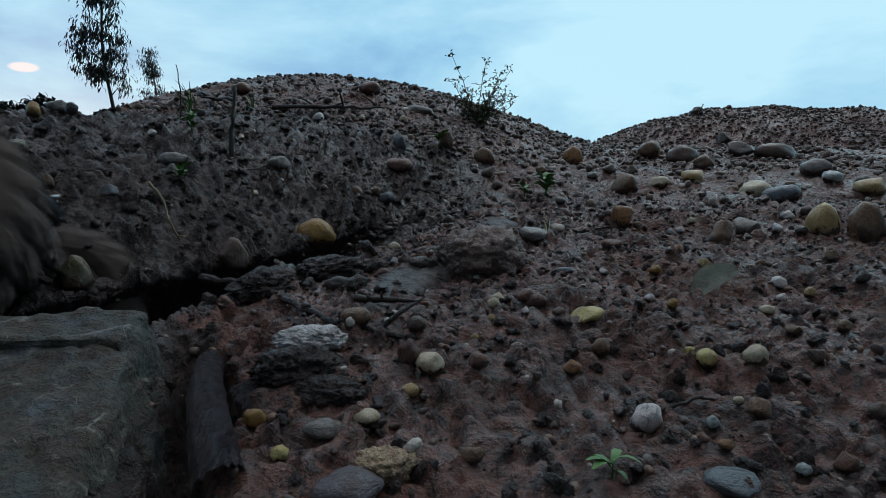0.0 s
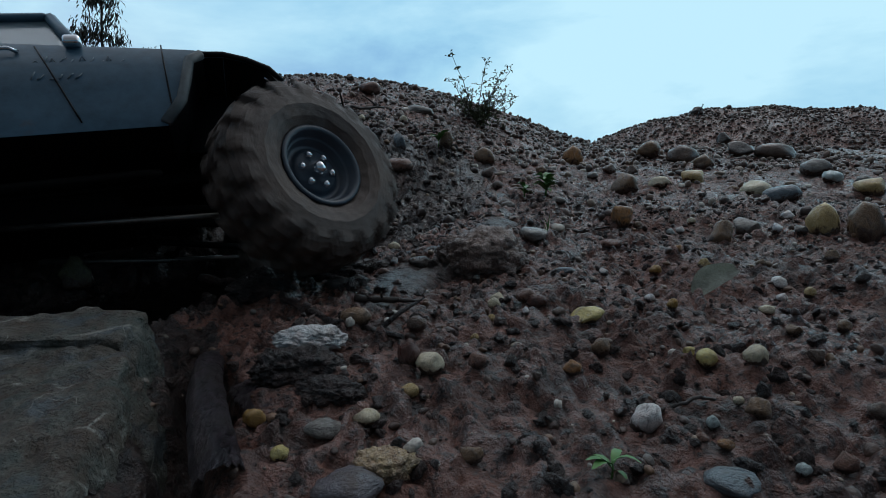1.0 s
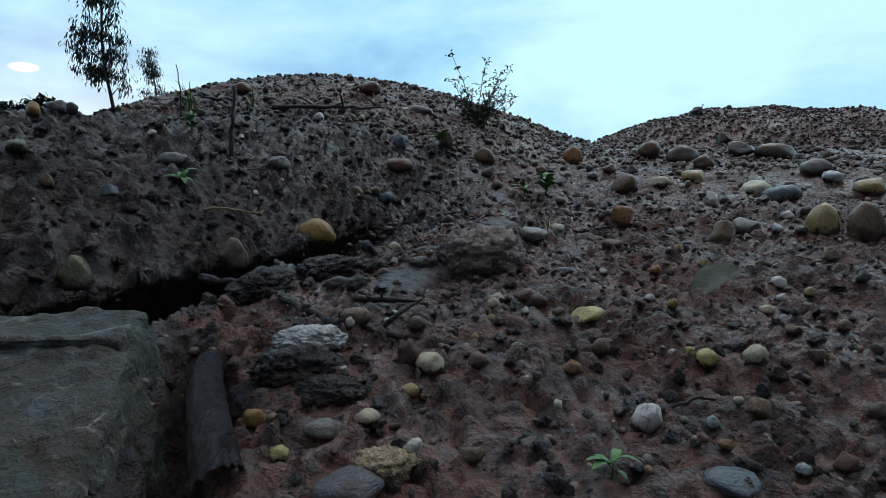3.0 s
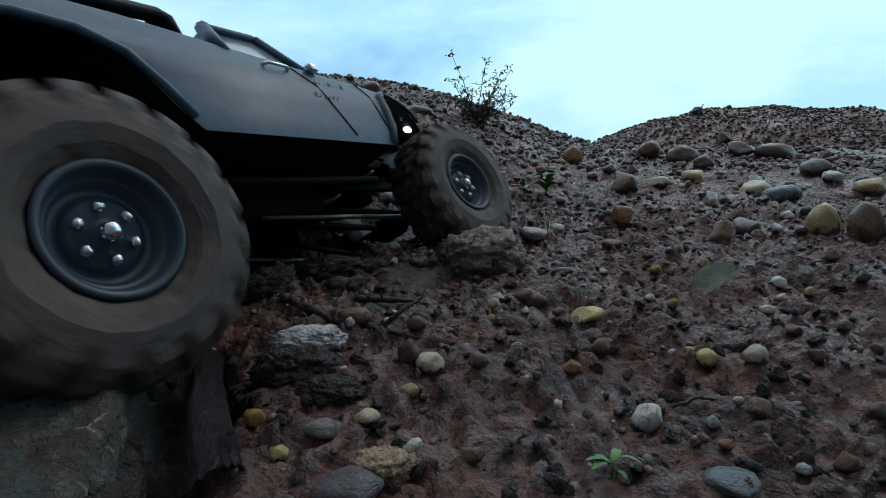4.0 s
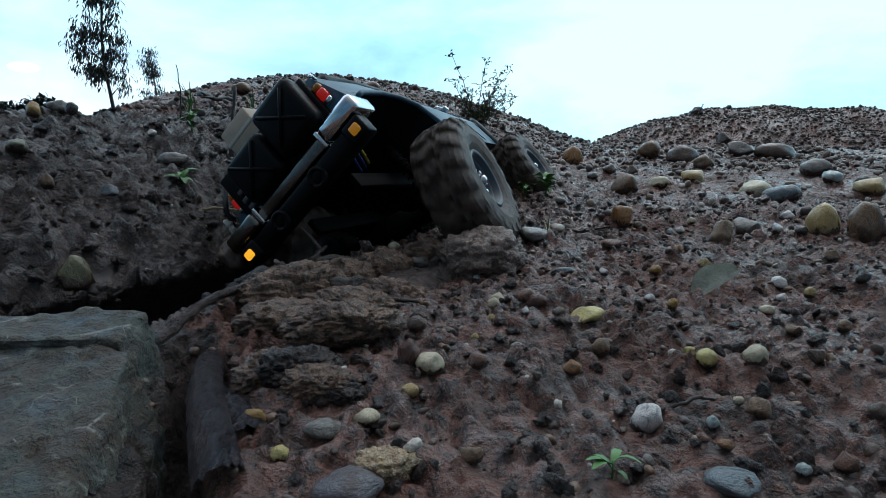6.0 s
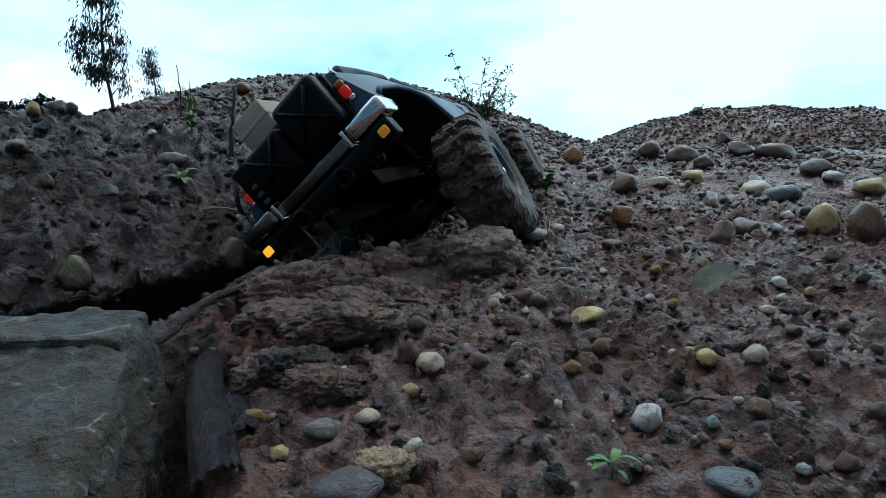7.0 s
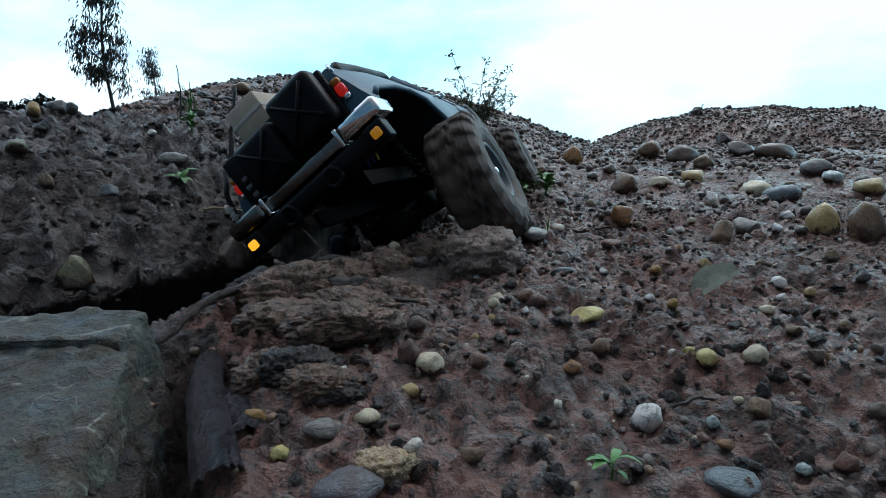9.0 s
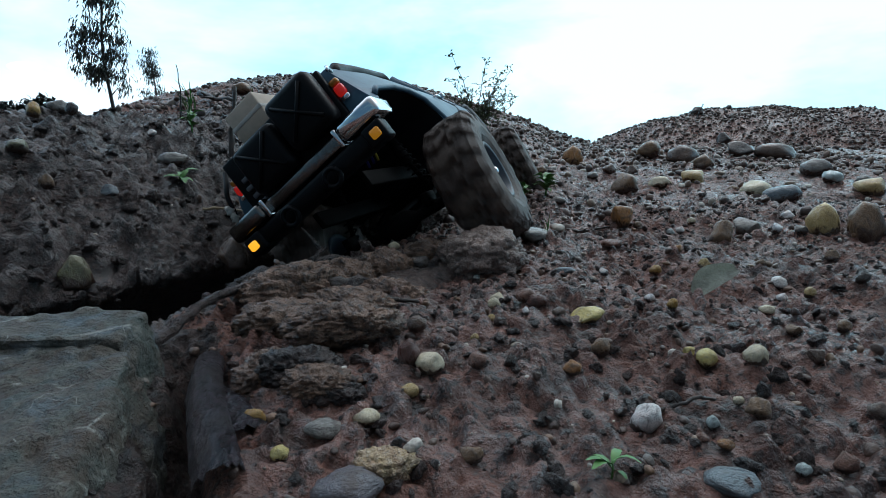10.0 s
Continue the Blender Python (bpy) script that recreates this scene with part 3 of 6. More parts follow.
def make_truck():
    t = tagged(new("model_truck"), "radio-controlled slate-blue pickup truck, muddy, climbing out of the gully", "model truck")
    low = ([(-0.232, 0.128), (-0.236, 0.150), (-0.230, 0.186), (-0.215, 0.192), (-0.10, 0.186), (-0.035, 0.176), (0.044, 0.167), (0.105, 0.161), (0.140, 0.155), (0.158, 0.147), (0.167, 0.136), (0.169, 0.122)]
           + [(0.1665, 0.128), (0.160, 0.139), (0.146, 0.1465), (0.130, 0.1505), (0.117, 0.150), (0.110, 0.144), (0.107, 0.130), (0.102, 0.112), (0.090, 0.094), (-0.092, 0.092), (-0.102, 0.106)]
           + [(-0.116, 0.134), (-0.134, 0.149), (-0.160, 0.155), (-0.196, 0.154), (-0.212, 0.146), (-0.222, 0.134)])
    body = part("body", shaped(low, [-0.19, -0.15, -0.05, 0.0, 0.10, 0.13, 0.15], [0.11, 0.125, 0.142, 0.155, 0.164, 0.176]), [PAINT, BLACK], t, "scuffed matt slate-blue body shell")
    # black underside and arch faces paint in the shade beneath the shell
    for f in body.data.polygons:
        if f.normal.z < -0.25 or (abs(f.normal.y) < 0.5 and f.center.z < 0.150 and -0.225 < f.center.x < 0.160):
            f.material_index = 1
    bevelled(body, 0.004, 3)
    # lips round the wheel openings, worn to pale plastic at the front
    for s in (-1, 1):
        lip = [(x, s * (half_width(x, z) + 0.001), z) for x, z in [(0.167, 0.131), (0.159, 0.1415), (0.145, 0.149), (0.130, 0.153), (0.116, 0.1525), (0.108, 0.146), (0.105, 0.131), (0.100, 0.113), (0.089, 0.096)]]
        part("front_arch_lip", tube_bm(lip[:5], 0.0022, 8), BLACK, t)
        part("worn_arch_edge", tube_bm(lip[4:], 0.0034, 8), WORN, t, "worn pale plastic edge of the wheel arch")
        back = [(x, s * (half_width(x, z) + 0.001), z) for x, z in [(-0.095, 0.100), (-0.104, 0.118), (-0.118, 0.138), (-0.136, 0.151), (-0.160, 0.157), (-0.196, 0.156), (-0.216, 0.146)]]
        part("rear_arch_lip", tube_bm(back, 0.0028, 8), PAINT, t)
        # door seams
        for x0, x1 in ((0.020, 0.044), (0.092, 0.094)):
            seam = [(x0 + (x1 - x0) * k / 6, s * (half_width(0, 0.10 + 0.066 * (6 - k) / 6) + 0.0004), 0.166 - 0.066 * k / 6) for k in range(7)]
            part("door_seam", tube_bm(seam, 0.00055, 6), BLACK, t)
        part("door_handle", tube_bm([(-0.012, s * 0.0865, 0.160), (-0.008, s * 0.0895, 0.1605), (0.008, s * 0.0895, 0.1605), (0.012, s * 0.0865, 0.160)], 0.0013, 8), CHROME, t, "chrome door handle")
        part("wing_mirror", box_bm(0.036, 0.046, s * 0.086 - 0.004, s * 0.086 + 0.004, 0.164, 0.171, 0.002), CHROME, t)
        part("inner_arch", box_bm(0.098, 0.168, s * 0.048 - 0.002, s * 0.048 + 0.002, 0.100, 0.146, 0.001), BLACK, t)
    # scratched writing on the flank, too worn to read
    rng = random.Random(9)
    for row, z in enumerate((0.150, 0.136)):
        x = 0.020
        while x < (0.066 if row == 0 else 0.045):
            w = rng.uniform(0.002, 0.005)
            y = -(half_width(x, z) + 0.0006)
            part("scratch_mark", tube_bm([(x, y, z - 0.003), (x + w * 0.5, y - 0.0001, z + rng.uniform(-0.003, 0.004)), (x + w, y, z + rng.uniform(-0.003, 0.003))], 0.00042, 5), SCRATCH, t)
            x += w + rng.uniform(0.0005, 0.003)

    # cab: roof, pillars and panes
    rear, front, base = -0.028, 0.022, 0.044
    roof = part("roof", shaped([(rear + 0.004, 0.204), (rear + 0.006, 0.211), (front, 0.213), (front + 0.004, 0.207)], [], []), PAINT, t)
    bevelled(roof, 0.003, 2)
    for s in (-1, 1):
        def at(x, z, d=0.0):
            return (x, s * (half_width(x, z) - 0.004 + d), z)
        part("pillar", tube_bm([at(front + 0.002, 0.209), at(base, 0.164)], 0.0040, 8), PAINT, t)
        part("pillar", tube_bm([at(rear + 0.004, 0.207), at(rear - 0.004, 0.172)], 0.0055, 8), PAINT, t)
        bm = bmesh.new()
        vs = [bm.verts.new(at(x, z, -0.001)) for x, z in ((rear, 0.176), (base - 0.004, 0.166), (front, 0.207), (rear + 0.006, 0.206))]
        f = bm.faces.new(vs)
        bmesh.ops.solidify(bm, geom=[f], thickness=0.0012)
        part("side_window", bm, GLASS, t, "smeared side window, sky brightness in its colour", smooth=False)
    for name, x0, z0, x1, z1 in (("windscreen", base, 0.165, front + 0.002, 0.208), ("rear_window", rear - 0.003, 0.175, rear + 0.004, 0.206)):
        bm = bmesh.new()
        w0, w1 = half_width(x0, z0) - 0.006, half_width(x1, z1) - 0.006
        f = bm.faces.new([bm.verts.new(c) for c in ((x0, -w0, z0), (x0, w0, z0), (x1, w1, z1), (x1, -w1, z1))])
        bmesh.ops.solidify(bm, geom=[f], thickness=0.0012)
        part(name, bm, GLASS, t, smooth=False)

    # sports bar over the bed
    for s in (-1, 1):
        part("bed_rail", tube_bm([(-0.200, s * 0.060, 0.186), (-0.192, s * 0.061, 0.1965), (-0.14, s * 0.061, 0.2015), (-0.058, s * 0.060, 0.207), (-0.052, s * 0.060, 0.2045), (-0.050, s * 0.060, 0.186)], 0.0052, 10), BLACK, t)
    part("cross_bar", tube_bm([(-0.056, -0.060, 0.2065), (-0.056, 0.060, 0.2065)], 0.0050, 10), BLACK, t)
    part("bed_cover", box_bm(-0.160, -0.060, -0.058, 0.058, 0.184, 0.195, 0.003), BLACK, t)

    # tail
    part("tailgate", box_bm(-0.243, -0.236, -0.062, 0.066, 0.128, 0.186, 0.002), BLACK, t)
    for s in (-1, 1):
        part("tail_lamp", box_bm(-0.2420, -0.2345, s * 0.0670 - 0.0046, s * 0.0670 + 0.0046, 0.1555, 0.1655, 0.0025), RED, t, "red tail lamp")
        part("tail_indicator", box_bm(-0.2415, -0.2345, s * 0.0665 - 0.0044, s * 0.0665 + 0.0044, 0.1660, 0.1715, 0.002), AMBER_OFF, t, "amber indicator glass")
        part("tail_reflector", box_bm(-0.2415, -0.2345, s * 0.0675 - 0.0043, s * 0.0675 + 0.0043, 0.1505, 0.1550, 0.0015), CHROME, t)
        part("bumper_end", box_bm(-0.262, -0.226, min(s * 0.049, s * 0.090), max(s * 0.049, s * 0.090), 0.1185, 0.1345, 0.004), CHROME if s < 0 else DULL_CHROME, t, "dented chrome bumper end")
        part("bumper_strap", box_bm(-0.2595, -0.240, s * 0.046 - 0.0022, s * 0.046 + 0.0022, 0.1175, 0.1345, 0.001), CHROME, t)
        part("lamp_box", box_bm(-0.262, -0.244, s * 0.074 - 0.010, s * 0.074 + 0.010, 0.099, 0.117, 0.0025), BLACK, t)
        part("indicator_lamp", box_bm(-0.2650, -0.2605, s * 0.0755 - 0.0046, s * 0.0755 + 0.0046, 0.1035, 0.1115, 0.0018), AMBER if s > 0 else AMBER_DIM, t, "amber indicator lamp")
        part("tow_ring", tube_bm([(-0.268, s * 0.026 + 0.0075 * math.cos(a), 0.103 + 0.0075 * math.sin(a)) for a in (2 * math.pi * i / 16 for i in range(16))], 0.0022, 8, closed=True), BLACK, t)
        part("latch", tube_bm([(-0.226, s * 0.067, 0.181), (-0.233, s * 0.068, 0.1855), (-0.236, s * 0.068, 0.181)], 0.0015, 6), CHROME, t)
    part("bumper", box_bm(-0.256, -0.240, -0.046, 0.046, 0.1195, 0.1315, 0.002), DULL_CHROME, t, "scratched chrome bumper bar, ground reflection painted in")
    part("bumper_beam", box_bm(-0.260, -0.236, -0.082, 0.082, 0.101, 0.1170, 0.004), BLACK, t)
    for k, y0 in enumerate((-0.0595, -0.006)):
        can = part("fuel_can", box_bm(-0.264 + 0.003 * k, -0.2435, y0, y0 + 0.050, 0.139 - 0.004 * k, 0.188 - 0.008 * k, 0.007, 3), BLACK, t, "black fuel can with an embossed cross")
        x = -0.2645 + 0.003 * k
        for a, b in (((0.008, 0.146), (0.042, 0.180)), ((0.042, 0.146), (0.008, 0.180))):
            part("cross_rib", tube_bm([(x, y0 + a[0], a[1] - 0.006 * k), (x, y0 + b[0], b[1] - 0.006 * k)], 0.0018, 6), BLACK, can)
    for k in range(4):
        part("letter_bar", box_bm(-0.2450, -0.2425, 0.046 + 0.0004 * k, 0.058 - 0.0012 * (k % 2), 0.134 + 0.0085 * k, 0.1385 + 0.0085 * k, 0.0008), GREY_MARK, t)
    part("cargo_box", box_bm(-0.236, -0.165, 0.000, 0.037, 0.187, 0.218, 0.0015), TAN, t, "tan card box with a pale tape band")
    part("tape_band", box_bm(-0.2365, -0.1645, -0.0005, 0.0375, 0.2010, 0.2050, 0.0006), ROPE, t)
    part("side_guard", tube_bm([(-0.238, 0.080, 0.120), (-0.242, 0.086, 0.140), (-0.238, 0.083, 0.165), (-0.228, 0.075, 0.186)], 0.0024, 8), BLACK, t)
    part("rope_knot", tube_bm([(-0.2455, 0.085 + 0.0018 * math.sin(i * 2.1), 0.138 + 0.0026 * i) for i in range(8)], [0.002, 0.0035, 0.003, 0.004, 0.003, 0.0038, 0.003, 0.0015], 8), ROPE, t, "pale rope knot")

    # nose
    part("grille", box_bm(0.160, 0.1700, -0.058, 0.058, 0.119, 0.138, 0.002), BLACK, t)
    for s in (-1, 1):
        part("headlamp", box_bm(0.160, 0.1690, s * 0.0755 - 0.0028, s * 0.0755 + 0.0028, 0.1270, 0.1325, 0.002), WHITE_LIGHT, t, "lit white headlamp")
        part("headlamp_rim", tube_bm([(0.156, s * 0.0775, 0.1415), (0.166, s * 0.074, 0.140), (0.170, s * 0.064, 0.138)], 0.0020, 8), CHROME, t)
    part("front_bumper", box_bm(0.166, 0.184, -0.050, 0.050, 0.102, 0.118, 0.004), BLACK, t)

    # chassis
    for s in (-1, 1):
        part("chassis_rail", box_bm(-0.225, 0.178, s * 0.030 - 0.003, s * 0.030 + 0.003, 0.086, 0.102, 0.001), FRAME, t)
        for x0, x1 in ((-0.150, -0.03), (0.150, 0.03)):
            part("axle_link", tube_bm([(x0, s * 0.046, 0.052), (x1, s * 0.028, 0.074)], 0.0028, 8), FRAME, t)
        for x in (-0.150, 0.150):
            part("shock", tube_bm([(x, s * 0.052, 0.066), (x * 0.92, s * 0.046, 0.096), (x * 0.92, s * 0.046, 0.0961), (x * 0.86, s * 0.042, 0.128)], [0.0026, 0.0026, 0.0060, 0.0060], 12), FRAME, t)
            coil = [(x * (1 - 0.13 * k / 48), s * (0.052 - 0.009 * k / 48) + 0.0068 * math.cos(k * 0.9), 0.068 + 0.052 * k / 48 + 0.0) for k in range(49)]
            coil = [(c[0] + 0.0068 * math.sin(k * 0.9), c[1], c[2]) for k, c in enumerate(coil)]
            part("coil_spring", tube_bm(coil, 0.0010, 6), FRAME, t)
    for s in (-1, 1):
        part("lower_link", tube_bm([(0.160, s * 0.050, 0.046), (0.060, s * 0.044, 0.056), (-0.020, s * 0.034, 0.066)], 0.0022, 8), STEEL, t, "worn steel suspension link")
        part("rock_slider", tube_bm([(0.078, s * 0.066, 0.078), (0.070, s * 0.078, 0.072), (-0.070, s * 0.078, 0.070), (-0.080, s * 0.066, 0.076)], 0.0032, 8), FRAME, t)
        for x in (0.055, -0.055):
            part("slider_brace", tube_bm([(x, s * 0.030, 0.088), (x, s * 0.077, 0.072)], 0.0022, 8), FRAME, t)
    part("motor", tube_bm([(-0.030, -0.022, 0.092), (-0.030, 0.022, 0.092)], 0.0125, 16), FRAME, t)
    part("transfer_case", box_bm(-0.012, 0.022, -0.016, 0.016, 0.070, 0.098, 0.004), FRAME, t)
    part("steering_servo", box_bm(0.118, 0.140, -0.020, 0.020, 0.080, 0.098, 0.002), FRAME, t)
    part("steering_rod", tube_bm([(0.188, -0.062, 0.060), (0.188, 0.062, 0.060)], 0.0020, 8), FRAME, t)
    part("skid_plate", box_bm(-0.045, 0.050, -0.034, 0.034, 0.066, 0.086, 0.004), FRAME, t)
    part("battery_tray", box_bm(-0.055, 0.065, -0.042, 0.042, 0.088, 0.104, 0.004), FRAME, t)
    part("drive_shaft", tube_bm([(-0.150, 0.0, 0.060), (0.0, 0.004, 0.078), (0.150, 0.0, 0.060)], 0.0032, 8), FRAME, t)
    for k, (mat_, y) in enumerate(((BLUE_WIRE, -0.040), (YELLOW_WIRE, -0.045), (BLUE_WIRE, -0.034))):
        part("wire", tube_bm([(-0.235, y, 0.112), (-0.220, y - 0.004, 0.121 + 0.002 * k), (-0.203, y - 0.002, 0.118), (-0.195, y + 0.004, 0.106)], 0.0014, 6), mat_, t)
    return t


truck = make_truck()
AXLE_L, AXLE_Y = 0.168, 0.090


def make_axle(name):
    bm = tube_bm([(0, -0.078, 0), (0, -0.03, 0), (0, -0.018, 0), (0, 0.006, 0), (0, 0.018, 0), (0, 0.078, 0)], [0.0055, 0.0055, 0.013, 0.0135, 0.006, 0.0055], 12)
    box_bm(-0.012, 0.012, -0.052, -0.044, 0.003, 0.016, 0.001, 1, bm)
    box_bm(-0.012, 0.012, 0.044, 0.052, 0.003, 0.016, 0.001, 1, bm)
    return part(name, bm, FRAME, truck)


front_axle, rear_axle = make_axle("front_axle"), make_axle("rear_axle")
wheel_fr = make_wheel(truck)


def copy_wheel():
    w = copy_thing(wheel_fr, Matrix())
    return w


wheel_fl, wheel_rr, wheel_rl = copy_wheel(), copy_wheel(), copy_wheel()


# ---------------------------------------------------------------- loose stones
STONE_LABELS = {
    "ochre": "smooth ochre pebble wet with mud",
    "grey": "smooth grey river stone in wet mud",
    "dark": "dark wet stone half sunk in mud",
    "olive": "olive-grey stone streaked with mud",
    "brown": "brown stone half sunk in wet mud",
    "bluegrey": "blue-grey stone lying in mud",
    "white": "small white quartz pebble on dark mud",
    "redbrown": "reddish-brown pebble pressed into mud",
    "cream": "cream-coloured pebble lying on wet mud",
    "orange": "orange-brown rough stone on mud",
    "muddy": "mud-coated brown-grey stone sunk in ground",
    "tan": "yellowish tan stone on wet mud",
    "paleblue": "pale bluish pebble lying in mud",
    "yellow": "translucent yellow quartz pebble on mud",
    "red": "dark red smooth stone in mud",
    "purple": "purple-grey smooth stone at mud edge",
}
STONES = {
    "ochre": stone_material("ochre_stone", (0.36, 0.21, 0.05), (0.25, 0.14, 0.04), (0.42, 0.28, 0.10), muddy=0.35, loose=True),
    "grey": stone_material("grey_stone", (0.22, 0.20, 0.175), (0.14, 0.128, 0.115), (0.32, 0.30, 0.27), loose=True),
    "dark": stone_material("dark_stone", (0.050, 0.042, 0.037), (0.03, 0.026, 0.024), (0.10, 0.085, 0.07), loose=True),
    "olive": stone_material("olive_stone", (0.16, 0.145, 0.075), (0.10, 0.09, 0.05), (0.22, 0.20, 0.12), loose=True),
    "brown": stone_material("brown_stone", (0.21, 0.125, 0.068), (0.125, 0.072, 0.040), (0.30, 0.20, 0.12), loose=True),
    "bluegrey": stone_material("blue_grey_stone", (0.13, 0.15, 0.165), (0.08, 0.095, 0.105), (0.22, 0.24, 0.25), loose=True),
    "white": stone_material("white_quartz", (0.80, 0.74, 0.68), (0.66, 0.56, 0.49), (0.80, 0.78, 0.74), spots=0.2, rough=0.3, muddy=0.35, loose=True),
    "redbrown": stone_material("red_brown_stone", (0.22, 0.105, 0.070), (0.13, 0.065, 0.047), (0.30, 0.19, 0.14), loose=True),
    "cream": stone_material("cream_stone", (0.66, 0.56, 0.40), (0.50, 0.41, 0.26), (0.66, 0.60, 0.48), rough=0.33, muddy=0.35, loose=True),
    "orange": stone_material("orange_stone", (0.36, 0.165, 0.050), (0.20, 0.095, 0.035), (0.42, 0.25, 0.11), loose=True),
    "muddy": stone_material("muddy_stone", (0.14, 0.092, 0.068), (0.085, 0.056, 0.043), (0.20, 0.14, 0.11), scale=90, relief=0.005, loose=True),
    "tan": stone_material("tan_stone", (0.46, 0.33, 0.14), (0.32, 0.21, 0.08), (0.56, 0.46, 0.27), muddy=0.35, loose=True),
    "paleblue": stone_material("pale_blue_stone", (0.42, 0.47, 0.45), (0.28, 0.32, 0.31), (0.58, 0.60, 0.57), rough=0.33, muddy=0.35, loose=True),
    "yellow": stone_material("yellow_quartz", (0.60, 0.49, 0.19), (0.48, 0.36, 0.12), (0.70, 0.62, 0.36), rough=0.28, muddy=0.35, loose=True),
    "red": stone_material("dark_red_stone", (0.105, 0.040, 0.028), (0.065, 0.028, 0.021), (0.17, 0.085, 0.06), loose=True),
    "purple": stone_material("purple_grey_stone", (0.13, 0.115, 0.125), (0.085, 0.075, 0.082), (0.19, 0.17, 0.175), loose=True),
}


def stone_mesh(kind, seed):
    bm = bmesh.new()
    bmesh.ops.create_icosphere(bm, subdivisions=3, radius=0.5)
    rng = random.Random(seed)
    off = Vector((rng.uniform(0, 50), rng.uniform(0, 50), rng.uniform(0, 50)))
    planes = []
    for _ in range({"rounded": 3, "broken": 11, "flat": 5}[kind]):
        n = Vector((rng.gauss(0, 1), rng.gauss(0, 1), rng.gauss(0, 0.8))).normalized()
        planes.append((n, rng.uniform(0.36, 0.44) if kind != "broken" else rng.uniform(0.27, 0.42)))
    for v in bm.verts:
        p = v.co.copy()
        p *= 1 + 0.24 * noise.noise(p * 2.6 + off) + 0.07 * noise.noise(p * 7 + off)
        for n, d in planes:
            over = p.dot(n) - d
            if over > 0:
                p -= n * over * (0.92 if kind == "broken" else 0.7)
        p *= 1 + (0.09 if kind != "rounded" else 0.04) * noise.noise(p * 9 + off) + 0.025 * noise.noise(p * 19 + off)
        v.co = p
    lo = Vector([min(v.co[i] for v in bm.verts) for i in range(3)])
    hi = Vector([max(v.co[i] for v in bm.verts) for i in range(3)])
    for v in bm.verts:
        v.co = Vector([(v.co[i] - lo[i]) / (hi[i] - lo[i]) - 0.5 for i in range(3)])
    for f in bm.faces:
        f.smooth = True
    me = bpy.data.meshes.new(kind + "_stone")
    bm.to_mesh(me)
    bm.free()
    return me


SHAPES = {k: [stone_mesh(k, 10 * i + len(k)) for i in range(6)] for k in ("rounded", "broken", "flat")}
MADE = {}


def stone(colour, kind, x, y, z, sx, sy, sz, turn, label=""):
    """One loose stone, part sunk in the ground."""
    i = len(MADE)
    key = (colour, kind, i % 6)
    if key not in MADE:
        me = SHAPES[kind][i % 6].copy()
        me.materials.append(STONES[colour])
        MADE[key] = me
    MADE[i] = True
    ob = new("pebble" if sx < 0.03 else "stone", MADE[key])
    low = float(ground_z(x, y)) + (0.28 if sx < 0.016 else 0.02) * sz
    if low - 0.012 < z < low:
        z = low
    ob.matrix_world = pose(x, y, z, turn * 0.3, turn * 0.5, turn)
    ob.scale = (sx, sy, sz)
    return tagged(ob, label or STONE_LABELS[colour], "stone", "loose stones")


STONES["pink"] = stone_material("pinkish_white_stone", (0.78, 0.68, 0.64), (0.64, 0.53, 0.49), (0.80, 0.76, 0.73), rough=0.6, muddy=0.6, loose=True)
STONE_LABELS["pink"] = "pinkish-white pebble lying on mud"

stone("ochre", "rounded", -0.5037, 0.6694, 0.1526, 0.0194, 0.0158, 0.0232, -10)
stone("grey", "rounded", -0.4984, 0.7072, 0.1590, 0.0286, 0.0233, 0.0195, 12)
stone("dark", "rounded", -0.4416, 0.6481, 0.1453, 0.0139, 0.0113, 0.0180, 9)
stone("olive", "rounded", -0.4079, 0.5141, 0.1094, 0.0231, 0.0188, 0.0156, -17)
stone("brown", "rounded", -0.3627, 0.4857, 0.0771, 0.0135, 0.0110, 0.0161, -2)
stone("bluegrey", "broken", -0.3191, 0.5045, 0.0665, 0.0181, 0.0138, 0.0155, 13)
stone("grey", "flat", -0.2935, 0.5810, 0.0942, 0.0319, 0.0229, 0.0177, 5)
stone("grey", "rounded", -0.2054, 0.6689, 0.0875, 0.0302, 0.0246, 0.0219, 15)
stone("white", "rounded", -0.2170, 0.9443, 0.1557, 0.0202, 0.0165, 0.0219, 12)
stone("olive", "broken", -0.2903, 0.4016, 0.0104, 0.0303, 0.0232, 0.0322, -21)
stone("ochre", "rounded", -0.1387, 0.5729, 0.0144, 0.0425, 0.0346, 0.0342, 13)
stone("bluegrey", "rounded", -0.0735, 0.6974, 0.0403, 0.0209, 0.0170, 0.0183, -25)
stone("redbrown", "flat", -0.0644, 0.7986, 0.0794, 0.0409, 0.0294, 0.0244, 5)
stone("bluegrey", "broken", -0.0690, 0.8691, 0.1133, 0.0188, 0.0144, 0.0346, -9)
stone("grey", "flat", -0.0515, 1.1703, 0.1818, 0.0653, 0.0469, 0.0268, 10)
stone("muddy", "broken", -0.1987, 0.4829, -0.0010, 0.0315, 0.0241, 0.0351, -11)
stone("brown", "rounded", -0.1120, 0.6847, 0.0498, 0.0178, 0.0145, 0.0179, -13)
stone("brown", "rounded", -0.0905, 0.7039, 0.0503, 0.0155, 0.0126, 0.0134, 20)
stone("redbrown", "rounded", -0.1697, 1.2703, 0.2380, 0.0511, 0.0416, 0.0377, 5)
stone("cream", "rounded", -0.0781, 1.0758, 0.1609, 0.0168, 0.0137, 0.0162, 9)
stone("brown", "rounded", -0.4490, 1.2219, 0.2330, 0.0446, 0.0363, 0.0307, 10)
